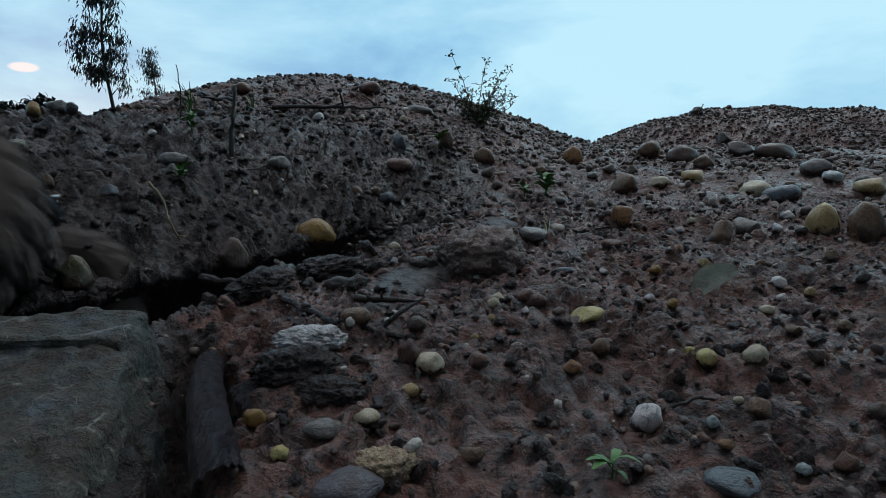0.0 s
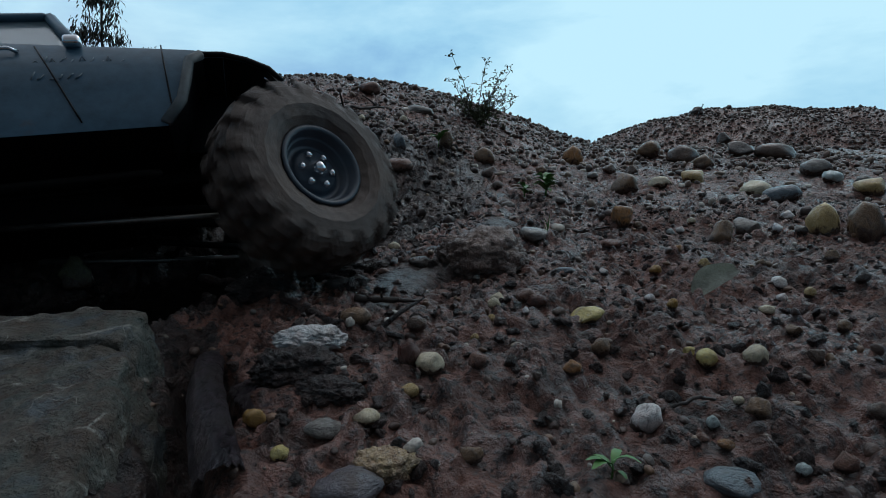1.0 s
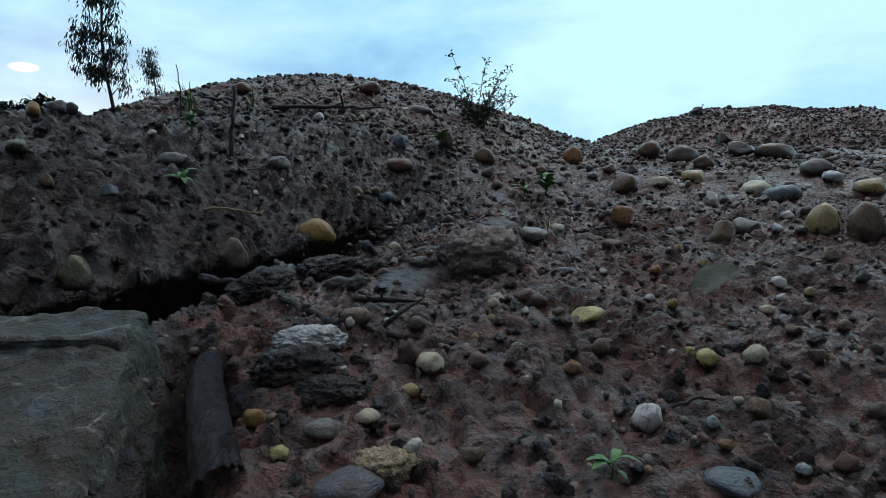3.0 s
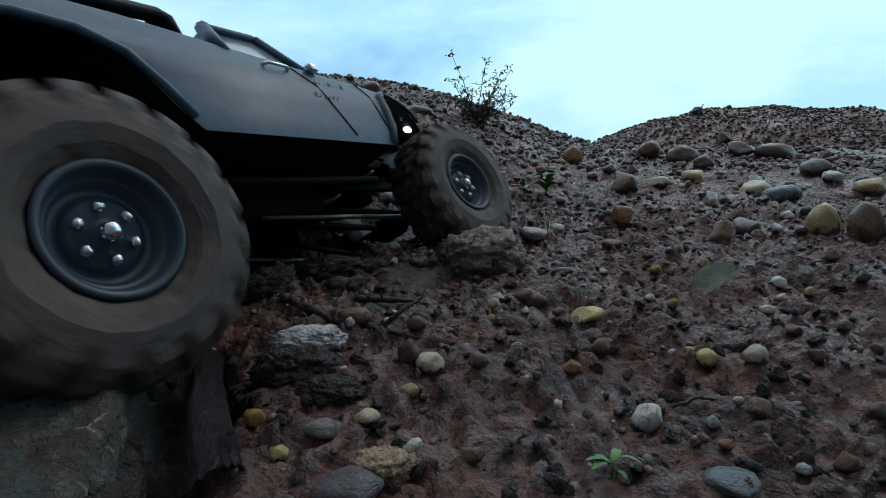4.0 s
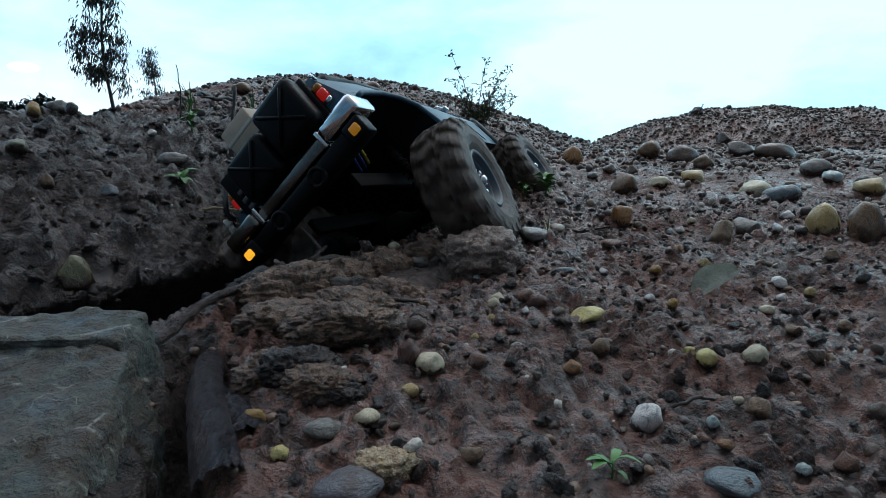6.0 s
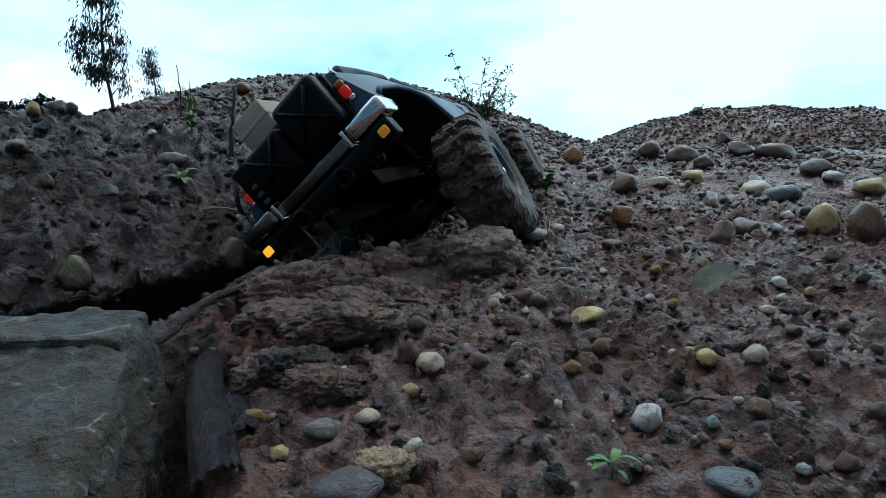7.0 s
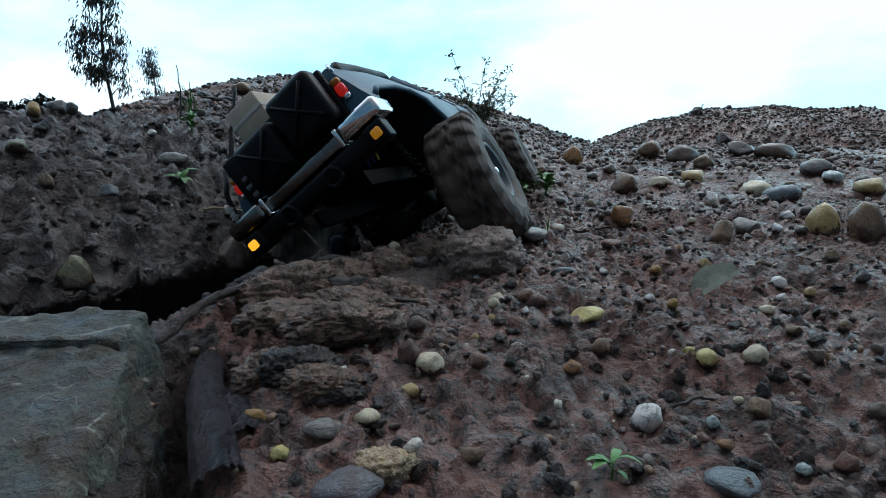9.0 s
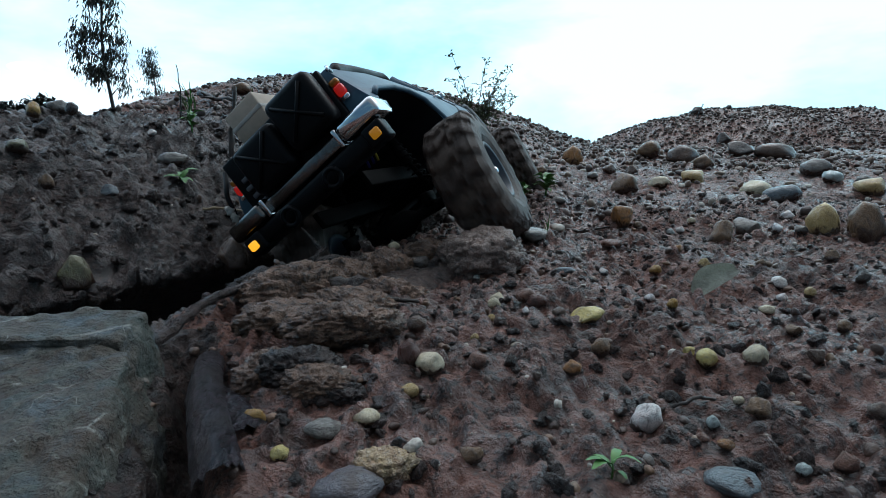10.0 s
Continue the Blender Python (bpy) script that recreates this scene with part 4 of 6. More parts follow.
stone("grey", "rounded", -0.1988, 1.0749, 0.1795, 0.0167, 0.0136, 0.0149, 5)
stone("cream", "rounded", -0.1480, 0.9909, 0.1584, 0.0135, 0.0110, 0.0138, 0)
stone("white", "broken", -0.3485, 0.6470, 0.1198, 0.0102, 0.0078, 0.0091, 15)
stone("cream", "broken", -0.2653, 0.7078, 0.1195, 0.0097, 0.0074, 0.0099, -16)
stone("cream", "rounded", -0.2116, 0.5948, 0.0554, 0.0095, 0.0078, 0.0085, -11)
stone("orange", "rounded", 0.2541, 1.0492, 0.0849, 0.0432, 0.0352, 0.0491, 15)
stone("brown", "rounded", 0.4337, 1.1345, 0.0980, 0.0511, 0.0416, 0.0424, -16)
stone("muddy", "rounded", 0.4836, 1.0794, 0.0864, 0.0654, 0.0532, 0.0478, 8)
stone("brown", "rounded", 0.4788, 0.9823, 0.0790, 0.0348, 0.0284, 0.0323, -1)
stone("dark", "broken", 0.6350, 1.1485, 0.0979, 0.0628, 0.0481, 0.0401, 22)
stone("dark", "broken", 1.7520, 3.3763, 0.1434, 0.0926, 0.0709, 0.0946, -25)
stone("muddy", "flat", 0.7037, 1.1361, 0.0923, 0.0994, 0.0714, 0.0447, 17)
stone("tan", "rounded", 0.3877, 0.8241, 0.0596, 0.0407, 0.0331, 0.0310, 24)
stone("cream", "flat", 0.3302, 0.8080, 0.0528, 0.0337, 0.0242, 0.0210, -21)
stone("brown", "broken", 0.2575, 0.7570, 0.0532, 0.0405, 0.0310, 0.0375, -15)
stone("white", "broken", 0.3454, 0.6838, 0.0424, 0.0205, 0.0157, 0.0179, 23)
stone("cream", "rounded", 0.4333, 0.7357, 0.0477, 0.0451, 0.0367, 0.0312, 12)
stone("bluegrey", "flat", 0.4350, 0.6774, 0.0462, 0.0443, 0.0318, 0.0272, -23)
stone("grey", "rounded", 0.6420, 0.9173, 0.0715, 0.0522, 0.0425, 0.0343, -6)
stone("paleblue", "rounded", 0.6005, 0.8223, 0.0609, 0.0342, 0.0278, 0.0233, 24)
stone("tan", "rounded", 0.3769, 0.5193, 0.0335, 0.0281, 0.0229, 0.0422, -24)
stone("brown", "rounded", 0.4093, 0.5048, 0.0323, 0.0324, 0.0263, 0.0506, -8)
stone("tan", "rounded", 0.6038, 0.7472, 0.0509, 0.0443, 0.0361, 0.0317, 5)
stone("grey", "rounded", 0.6286, 0.7963, 0.0588, 0.0206, 0.0167, 0.0170, 13)
stone("brown", "broken", 0.2700, 0.5055, 0.0227, 0.0255, 0.0195, 0.0340, 21)
stone("grey", "broken", 0.3119, 0.5355, 0.0275, 0.0301, 0.0231, 0.0205, -1)
stone("orange", "broken", 0.1906, 0.5575, 0.0333, 0.0258, 0.0197, 0.0280, 20)
stone("grey", "flat", 0.0868, 0.4924, 0.0257, 0.0366, 0.0263, 0.0165, 25)
stone("brown", "rounded", 0.0745, 0.9641, 0.0888, 0.0398, 0.0324, 0.0361, 2)
stone("muddy", "rounded", 0.0778, 0.8803, 0.0633, 0.0296, 0.0241, 0.0270, 0)
stone("white", "rounded", 0.2383, 0.3629, 0.0138, 0.0127, 0.0103, 0.0107, 21)
stone("cream", "rounded", 0.0347, 0.3209, 0.0146, 0.0100, 0.0081, 0.0095, 11)
stone("cream", "rounded", 0.0299, 0.2968, 0.0155, 0.0080, 0.0065, 0.0074, 3)
stone("tan", "rounded", 0.0278, 0.2897, 0.0113, 0.0055, 0.0044, 0.0054, -17)
stone("red", "flat", 0.0580, 0.3132, 0.0156, 0.0143, 0.0103, 0.0101, -2)
stone("redbrown", "rounded", 0.0516, 0.3172, 0.0177, 0.0131, 0.0107, 0.0102, -19)
stone("white", "rounded", 0.0480, 0.2934, 0.0158, 0.0043, 0.0035, 0.0058, -23)
stone("yellow", "broken", 0.0844, 0.2949, 0.0102, 0.0202, 0.0155, 0.0124, -17)
stone("brown", "broken", 0.3318, 0.4394, 0.0170, 0.0117, 0.0089, 0.0107, 6)
stone("cream", "flat", 0.1972, 0.3088, 0.0111, 0.0103, 0.0074, 0.0069, -12)
stone("white", "rounded", 0.2201, 0.3301, 0.0128, 0.0069, 0.0056, 0.0069, -9)
stone("tan", "rounded", 0.2427, 0.3367, 0.0129, 0.0084, 0.0068, 0.0083, 18)
stone("white", "rounded", 0.3884, 0.5909, 0.0302, 0.0143, 0.0116, 0.0128, 2)
stone("white", "broken", 0.3326, 0.5199, 0.0229, 0.0137, 0.0105, 0.0113, 24)
stone("ochre", "rounded", 0.1439, 0.3188, 0.0107, 0.0073, 0.0060, 0.0087, 15)
stone("white", "rounded", 0.1356, 0.3340, 0.0113, 0.0069, 0.0057, 0.0058, -6)
stone("white", "broken", 0.1215, 0.3877, 0.0161, 0.0072, 0.0055, 0.0067, 1)
stone("orange", "rounded", 0.1892, 0.4178, 0.0260, 0.0085, 0.0069, 0.0081, 7)
stone("cream", "rounded", 0.2717, 0.5728, 0.0288, 0.0093, 0.0075, 0.0083, -1)
stone("paleblue", "rounded", 0.2363, 0.5419, 0.0217, 0.0088, 0.0072, 0.0085, 11)
stone("white", "rounded", 0.2477, 0.5450, 0.0215, 0.0089, 0.0072, 0.0086, -3)
stone("ochre", "rounded", 0.1595, 0.3864, 0.0154, 0.0095, 0.0078, 0.0085, 9)
stone("tan", "broken", 0.1883, 0.3709, 0.0249, 0.0084, 0.0064, 0.0082, 12)
stone("red", "rounded", -0.0156, 0.2308, 0.0126, 0.0112, 0.0091, 0.0157, 1)
stone("cream", "rounded", -0.0059, 0.2273, 0.0113, 0.0139, 0.0113, 0.0120, 12)
stone("muddy", "rounded", -0.0145, 0.2770, 0.0106, 0.0116, 0.0094, 0.0097, -11)
stone("brown", "flat", -0.0465, 0.2725, 0.0164, 0.0165, 0.0118, 0.0115, -4)
stone("redbrown", "rounded", -0.0773, 0.2253, 0.0099, 0.0082, 0.0066, 0.0074, 18)
stone("cream", "rounded", -0.0294, 0.1875, 0.0049, 0.0114, 0.0092, 0.0073, -24)
stone("yellow", "rounded", -0.0570, 0.1667, 0.0037, 0.0070, 0.0057, 0.0061, -8)
stone("grey", "flat", -0.0441, 0.1803, 0.0050, 0.0156, 0.0112, 0.0070, 13)
stone("ochre", "flat", -0.0746, 0.1923, 0.0034, 0.0092, 0.0066, 0.0094, 17)
stone("purple", "rounded", -0.0304, 0.1500, 0.0030, 0.0245, 0.0199, 0.0117, -15)
stone("tan", "rounded", -0.0141, 0.2061, 0.0077, 0.0080, 0.0065, 0.0069, 19)
stone("dark", "flat", -0.0704, 0.3428, 0.0185, 0.0183, 0.0131, 0.0109, -5)
stone("dark", "rounded", -0.0178, 0.4108, 0.0180, 0.0193, 0.0157, 0.0130, 9)
stone("cream", "rounded", -0.0435, 0.4614, 0.0199, 0.0104, 0.0084, 0.0090, 11)
stone("white", "broken", -0.0386, 0.4059, 0.0175, 0.0063, 0.0048, 0.0070, 11)
stone("redbrown", "rounded", -0.0446, 0.3882, 0.0156, 0.0096, 0.0078, 0.0067, -19)
stone("white", "broken", -0.0749, 0.4075, 0.0163, 0.0067, 0.0051, 0.0060, 20)
stone("pink", "rounded", 0.0800, 0.1914, 0.0037, 0.0132, 0.0101, 0.0143, 16, "pinkish-white pebble with a hollow, on mud")
stone("cream", "rounded", 0.1470, 0.2338, 0.0115, 0.0108, 0.0091, 0.0118, -12)
stone("yellow", "rounded", 0.1292, 0.2433, 0.0055, 0.0113, 0.0092, 0.0104, 15)
stone("yellow", "broken", 0.1255, 0.2540, 0.0056, 0.0065, 0.0050, 0.0077, 11)
stone("cream", "flat", 0.1175, 0.1944, 0.0103, 0.0046, 0.0033, 0.0040, -8)
stone("paleblue", "rounded", 0.1016, 0.1821, 0.0071, 0.0052, 0.0042, 0.0061, -7)
stone("brown", "rounded", 0.0814, 0.2578, 0.0071, 0.0103, 0.0084, 0.0104, -18)
stone("redbrown", "rounded", 0.0155, 0.2240, 0.0098, 0.0091, 0.0074, 0.0085, -21)
stone("orange", "broken", 0.0615, 0.2370, 0.0054, 0.0096, 0.0073, 0.0084, 5)
stone("bluegrey", "flat", 0.0913, 0.1491, 0.0058, 0.0196, 0.0141, 0.0063, 15)
stone("paleblue", "rounded", 0.1221, 0.1607, 0.0011, 0.0054, 0.0044, 0.0047, 5)
stone("redbrown", "rounded", 0.0922, 0.1714, 0.0072, 0.0049, 0.0040, 0.0045, -20)
stone("orange", "rounded", 0.0986, 0.1672, 0.0078, 0.0059, 0.0048, 0.0044, -3)
stone("brown", "broken", 0.0098, 0.1676, 0.0032, 0.0085, 0.0065, 0.0061, -21)
stone("brown", "broken", 0.1232, 0.1908, 0.0063, 0.0103, 0.0079, 0.0088, 1)
stone("redbrown", "broken", 0.1398, 0.1654, 0.0019, 0.0080, 0.0062, 0.0078, -16)
stone("muddy", "rounded", 0.1664, 0.1857, 0.0047, 0.0073, 0.0059, 0.0072, -24)
stone("tan", "rounded", 0.0169, 0.2692, 0.0078, 0.0051, 0.0042, 0.0054, -7)
stone("muddy", "rounded", 0.0647, 0.2827, 0.0161, 0.0077, 0.0062, 0.0063, 2)
stone("brown", "rounded", 0.2056, 0.5519, 0.0250, 0.0101, 0.0082, 0.0093, 24)
stone("redbrown", "flat", 0.1510, 0.4645, 0.0235, 0.0189, 0.0135, 0.0090, 1)
stone("bluegrey", "flat", 0.0931, 0.3955, 0.0149, 0.0186, 0.0134, 0.0068, -18)
stone("dark", "rounded", 0.0806, 0.2159, 0.0041, 0.0046, 0.0038, 0.0044, -23)
stone("dark", "broken", 0.0945, 0.2028, 0.0076, 0.0053, 0.0040, 0.0057, 13)
stone("muddy", "broken", 0.0407, 0.2141, 0.0056, 0.0046, 0.0035, 0.0044, 14)
stone("dark", "broken", 0.0331, 0.2415, 0.0069, 0.0067, 0.0051, 0.0067, 23)
stone("brown", "broken", 0.1905, 0.2721, 0.0108, 0.0086, 0.0066, 0.0068, -23)
stone("muddy", "broken", 0.1809, 0.2405, 0.0081, 0.0087, 0.0066, 0.0079, -1)
stone("brown", "rounded", 0.2183, 0.2734, 0.0133, 0.0086, 0.0070, 0.0082, 20)
stone("dark", "broken", 0.2828, 0.3453, 0.0198, 0.0093, 0.0071, 0.0093, 12)
stone("muddy", "rounded", 0.2802, 0.8990, 0.0702, 0.0231, 0.0188, 0.0191, -4)
stone("grey", "rounded", 0.2473, 0.8800, 0.0604, 0.0192, 0.0156, 0.0146, 10)
stone("muddy", "broken", 0.3377, 0.9538, 0.0655, 0.0227, 0.0174, 0.0203, -8)
stone("brown", "rounded", 0.1703, 0.9181, 0.0682, 0.0200, 0.0163, 0.0173, 7)
stone("grey", "flat", 0.0815, 0.6585, 0.0360, 0.0185, 0.0133, 0.0126, -10)
stone("muddy", "rounded", 0.0772, 0.7582, 0.0530, 0.0181, 0.0148, 0.0144, -23)
stone("muddy", "rounded", 0.2632, 0.6217, 0.0345, 0.0150, 0.0122, 0.0104, -6)
stone("brown", "rounded", 0.4188, 0.7654, 0.0480, 0.0168, 0.0137, 0.0127, -25)
stone("grey", "broken", 0.3546, 0.5161, 0.0212, 0.0126, 0.0096, 0.0100, -21)
stone("brown", "rounded", 0.2424, 0.3930, 0.0220, 0.0081, 0.0066, 0.0067, -19)
stone("grey", "flat", 0.1451, 0.6612, 0.0413, 0.0199, 0.0143, 0.0095, 13)
stone("brown", "rounded", 0.0059, 0.9414, 0.1174, 0.0240, 0.0195, 0.0374, 9)
stone("dark", "broken", 1.7812, 3.8352, 0.3418, 0.0967, 0.0741, 0.0709, -23)
stone("dark", "broken", 2.0029, 3.8302, 0.3717, 0.0446, 0.0342, 0.0355, -13)
stone("dark", "broken", -0.2559, 1.5259, 0.2932, 0.0205, 0.0157, 0.0175, 1)



# ---------------------------------------------------------------- the big rock and the bark by the gully


def rock_material():
    """Slate: green-grey with brown stains, pale scratches and veins, blue-grey wet clay on parts of it."""
    m = Nodes("green_grey_slate")
    big, mid, fine = m.noise(26, 6, 0.66, 1.0), m.noise(90, 6, 0.68), m.noise(480, 4, 0.65)
    col = m.mix(m.range(big, 0.40, 0.60, 0, 1), (0.070, 0.082, 0.070), (0.090, 0.072, 0.054))
    clay = m.noise(34, 6, 0.6, 0.6)
    col = m.mix(m.range(clay, 0.54, 0.62, 0, 0.75), col, (0.085, 0.105, 0.120))
    stain = m.noise(22, 7, 0.72, 1.4)
    col = m.mix(m.range(stain, 0.48, 0.60, 0, 0.85), col, (0.072, 0.044, 0.028))
    col = m.mix(m.range(mid, 0.50, 0.70, 0, 0.8), col, (0.190, 0.185, 0.160))
    for scale, width, cover in ((36, 0.030, 0.52), (85, 0.020, 0.58)):
        vein = m.voronoi(scale, "DISTANCE_TO_EDGE")
        thin = m.noise(scale * 0.8, 4, 0.6)
        cut = m.mix(m.range(thin, cover, cover + 0.06, 0, 1), (0.0, 0.0, 0.0), m.range(vein, 0.0, width, 0.7, 0.0))
        col = m.mix(cut, col, (0.40, 0.39, 0.34))
    col = m.mix(m.range(fine, 0.54, 0.70, 0, 0.6), col, (0.020, 0.017, 0.014))
    nrm = m.bump(mid, 0.008, 1.0)
    nrm = m.bump(fine, 0.0016, 0.9, nrm)
    return m.set(Base_Color=col, Roughness=m.range(mid, 0.35, 0.65, 0.38, 0.75), Normal=nrm, Specular_IOR_Level=0.4)


ROCK = rock_material()
def bark_material():
    m = Nodes("dark_wet_bark")
    turn = m.t.nodes.new("ShaderNodeMapping")
    turn.inputs["Rotation"].default_value = (0, 0, radians(-24))
    turn.inputs["Scale"].default_value = (1.0, 0.22, 0.6)
    m.link(m.coord, turn.inputs["Vector"])
    plain = m.coord
    m.coord = turn.outputs["Vector"]
    fibre = m.noise(420, 6, 0.7, 0.4)
    m.coord = plain
    patch, fine = m.noise(65, 6, 0.65), m.noise(600, 4, 0.6)
    col = m.mix(m.range(fibre, 0.36, 0.64, 0, 1), (0.020, 0.013, 0.018), (0.145, 0.112, 0.130))
    col = m.mix(m.range(patch, 0.50, 0.66, 0, 0.7), col, (0.060, 0.040, 0.032))
    col = m.mix(m.range(fine, 0.60, 0.70, 0, 0.7), col, (0.16, 0.14, 0.14))
    nrm = m.bump(patch, 0.004, 0.8)
    nrm = m.bump(fibre, 0.006, 1.0, nrm)
    return m.set(Base_Color=col, Roughness=m.range(patch, 0.35, 0.65, 0.2, 0.5), Normal=nrm, Specular_IOR_Level=0.5)


BARK = bark_material()
WOOD = stone_material("brown_twig_bark", (0.030, 0.021, 0.016), (0.018, 0.013, 0.010), (0.07, 0.05, 0.038), scale=150, rough=0.6, spots=0.4, relief=0.0006)
STRAW = plain_material("dry_straw", (0.36, 0.27, 0.16), 0.6, grain=500, spread=0.4)


def make_rock():
    """A broken slab: an upper layer stepped back from the lower one, steep broken side towards the gully."""
    bm = bmesh.new()
    for pts, z0, z1, fall in (
            (((-0.270, 0.200), (-0.135, 0.207), (-0.139, 0.236), (-0.168, 0.240), (-0.190, 0.233), (-0.270, 0.231)), -0.05, 0.032, 0.05),
            (((-0.270, 0.088), (-0.096, 0.088), (-0.106, 0.130), (-0.116, 0.168), (-0.1285, 0.204), (-0.155, 0.211), (-0.185, 0.206), (-0.270, 0.203)), -0.05, 0.029, 0.20)):
        a = [bm.verts.new((x + (0.012 if x > -0.15 else -0.01), y - (0.02 if y < 0.1 else -0.006), z0)) for x, y in pts]
        b = [bm.verts.new((x, y, z1 - fall * (0.21 - y))) for x, y in pts]
        bm.faces.new(a[::-1])
        bm.faces.new(b)
        for i in range(len(a)):
            j = (i + 1) % len(a)
            bm.faces.new((a[i], a[j], b[j], b[i]))
    bmesh.ops.recalc_face_normals(bm, faces=bm.faces)
    bmesh.ops.bevel(bm, geom=bm.edges[:], offset=0.0025, segments=2, affect="EDGES", profile=0.6)
    bmesh.ops.triangulate(bm, faces=bm.faces[:])
    for _ in range(5):
        bmesh.ops.subdivide_edges(bm, edges=[e for e in bm.edges if e.calc_length() > 0.0045], cuts=1, use_grid_fill=True)
        bmesh.ops.triangulate(bm, faces=bm.faces[:])
    for v in bm.verts:
        p = v.co
        q = Vector((p.x, p.y, p.z * 2.2))
        d = 0.0032 * noise.noise(p * 30) + 0.0022 * abs(noise.noise(p * 70)) + 0.0016 * noise.noise(q * 120) + 0.0010 * noise.noise(p * 260)
        v.co = p + v.normal * d
    return tagged(part("rock", bm, ROCK), "broken green-grey slate rock, stepped, wet and scratched", "rock")


rock = make_rock()


def make_bark(name, pts, width, curl, thick, material, label, seed):
    """A curled strip of bark along a line of points."""
    rng = random.Random(seed)
    bm = bmesh.new()
    n, m = 44, 17
    P = [Vector(p) for p in pts]
    rows = []
    for i in range(n):
        s = i / (n - 1) * (len(P) - 1)
        k = min(int(s), len(P) - 2)
        c = P[k].lerp(P[k + 1], s - k)
        d = (P[k + 1] - P[k]).normalized()
        side = d.cross(Vector((0, 0, 1))).normalized()
        up = side.cross(d)
        w = width * (0.95 + 0.22 * i / (n - 1) + 0.10 * noise.noise(Vector((i * 0.25, seed, 0))))
        row = []
        for j in range(m):
            a = (j / (m - 1) - 0.5) * curl
            edge = 0.0010 * noise.noise(Vector((i * 0.30, j * 0.5, seed))) + 0.0008 * noise.noise(Vector((i * 0.12, j * 1.6, seed + 4))) + 0.0004 * rng.uniform(-0.3, 0.3)
            ragged = 0.005 * noise.noise(Vector((j * 0.9, seed * 1.7, i > n / 2))) * max(0, abs(i / (n - 1) * 2 - 1) - 0.75) * 4
            row.append(bm.verts.new(c + d * ragged + side * (w * math.sin(a) / max(0.2, curl * 0.5)) * 0.9 + up * (w * (math.cos(a) - 1) / max(0.3, curl * 0.5) + edge)))
        rows.append(row)
    fs = []
    for a, b in zip(rows, rows[1:]):
        for j in range(m - 1):
            fs.append(bm.faces.new((a[j], a[j + 1], b[j + 1], b[j])))
    bmesh.ops.solidify(bm, geom=fs, thickness=thick)
    bmesh.ops.recalc_face_normals(bm, faces=bm.faces)
    return tagged(part(name, bm, material), label, "bark")


bark = make_bark("bark_strip", [(-0.121, 0.258, 0.006), (-0.104, 0.215, 0.0125), (-0.087, 0.180, 0.014), (-0.071, 0.151, 0.010)], 0.0105, 2.5, 0.0022, BARK, "dark wet strip of curled bark beside the rock", 5)
flap = make_bark("bark_flake", [(-0.092, 0.232, 0.006), (-0.078, 0.214, 0.009), (-0.064, 0.196, 0.006)], 0.012, 1.2, 0.002, BARK, "torn dark bark flake lying on mud", 11)


def twig(name, label, pts, r0, r1, material=None, branches=0, seed=1, category="twig"):
    """A crooked twig with side shoots, one mesh."""
    rng = random.Random(seed)
    P = [Vector(p) for p in pts]
    fine, k = [], 6
    for a, b in zip(P, P[1:]):
        for i in range(k):
            q = a.lerp(b, i / k)
            L = (b - a).length
            fine.append(q + Vector((rng.gauss(0, 1), rng.gauss(0, 1), rng.gauss(0, 1))) * L * 0.014)
    fine.append(P[-1])
    n = len(fine)
    bm = tube_bm(fine, [(r0 + (r1 - r0) * i / (n - 1)) * rng.uniform(0.85, 1.15) for i in range(n)], 8)
    for _ in range(branches):
        i = rng.randrange(2, n - 1)
        d = (fine[min(i + 1, n - 1)] - fine[i - 1]).normalized()
        out = (d * 0.5 + Vector((rng.gauss(0, 0.5), rng.gauss(0, 0.5), abs(rng.gauss(0, 0.5))))).normalized()
        L = (P[-1] - P[0]).length * rng.uniform(0.08, 0.22)
        tube_bm([fine[i], fine[i] + out * L * 0.5 + Vector((0, 0, 0.05 * L)), fine[i] + out * L], [r1, r1 * 0.8, r1 * 0.4], 6, bm)
    return tagged(part(name, bm, material or WOOD), label, category, "twigs")


def gz(x, y, up=0.0):
    return (x, y, float(ground_z(x, y)) + up)


twig("twig", "thin upright dead stick stuck in the bank", [gz(-0.256, 0.646, -0.01), (-0.254, 0.655, 0.135), (-0.252, 0.665, 0.180)], 0.0036, 0.0017, branches=2, seed=2)
twig("branch", "dead branch lying across the gravel heap", [gz(-0.300, 0.955, 0.014), gz(-0.20, 1.01, 0.022), gz(-0.116, 1.08, 0.020)], 0.0042, 0.0022, branches=5, seed=3)
twig("branch", "short dead branch on the heap's shoulder", [gz(-0.52, 1.17, 0.014), gz(-0.46, 1.10, 0.016), gz(-0.40, 1.06, 0.008)], 0.006, 0.003, branches=3, seed=4)
twig("twig", "thin grass stalk standing on the bank", [gz(-0.385, 0.80, 0), (-0.383, 0.80, 0.19), (-0.386, 0.80, 0.225)], 0.0014, 0.0006, branches=0, seed=5)
twig("twig", "thin dark twig pressed into the mud", [gz(0.085, 0.195, 0.0025), gz(0.105, 0.20, 0.003), gz(0.12, 0.205, 0.002)], 0.0009, 0.0005, branches=1, seed=6)
twig("twig", "dark twig lying in mud by pebbles", [gz(0.125, 0.56, 0.003), gz(0.145, 0.54, 0.005), gz(0.17, 0.535, 0.003)], 0.0022, 0.001, branches=1, seed=7)
twig("twig", "dark splinter of wood on mud", [gz(-0.055, 0.318, 0.004), gz(-0.03, 0.316, 0.006), gz(-0.015, 0.318, 0.003)], 0.0025, 0.001, branches=2, seed=8)
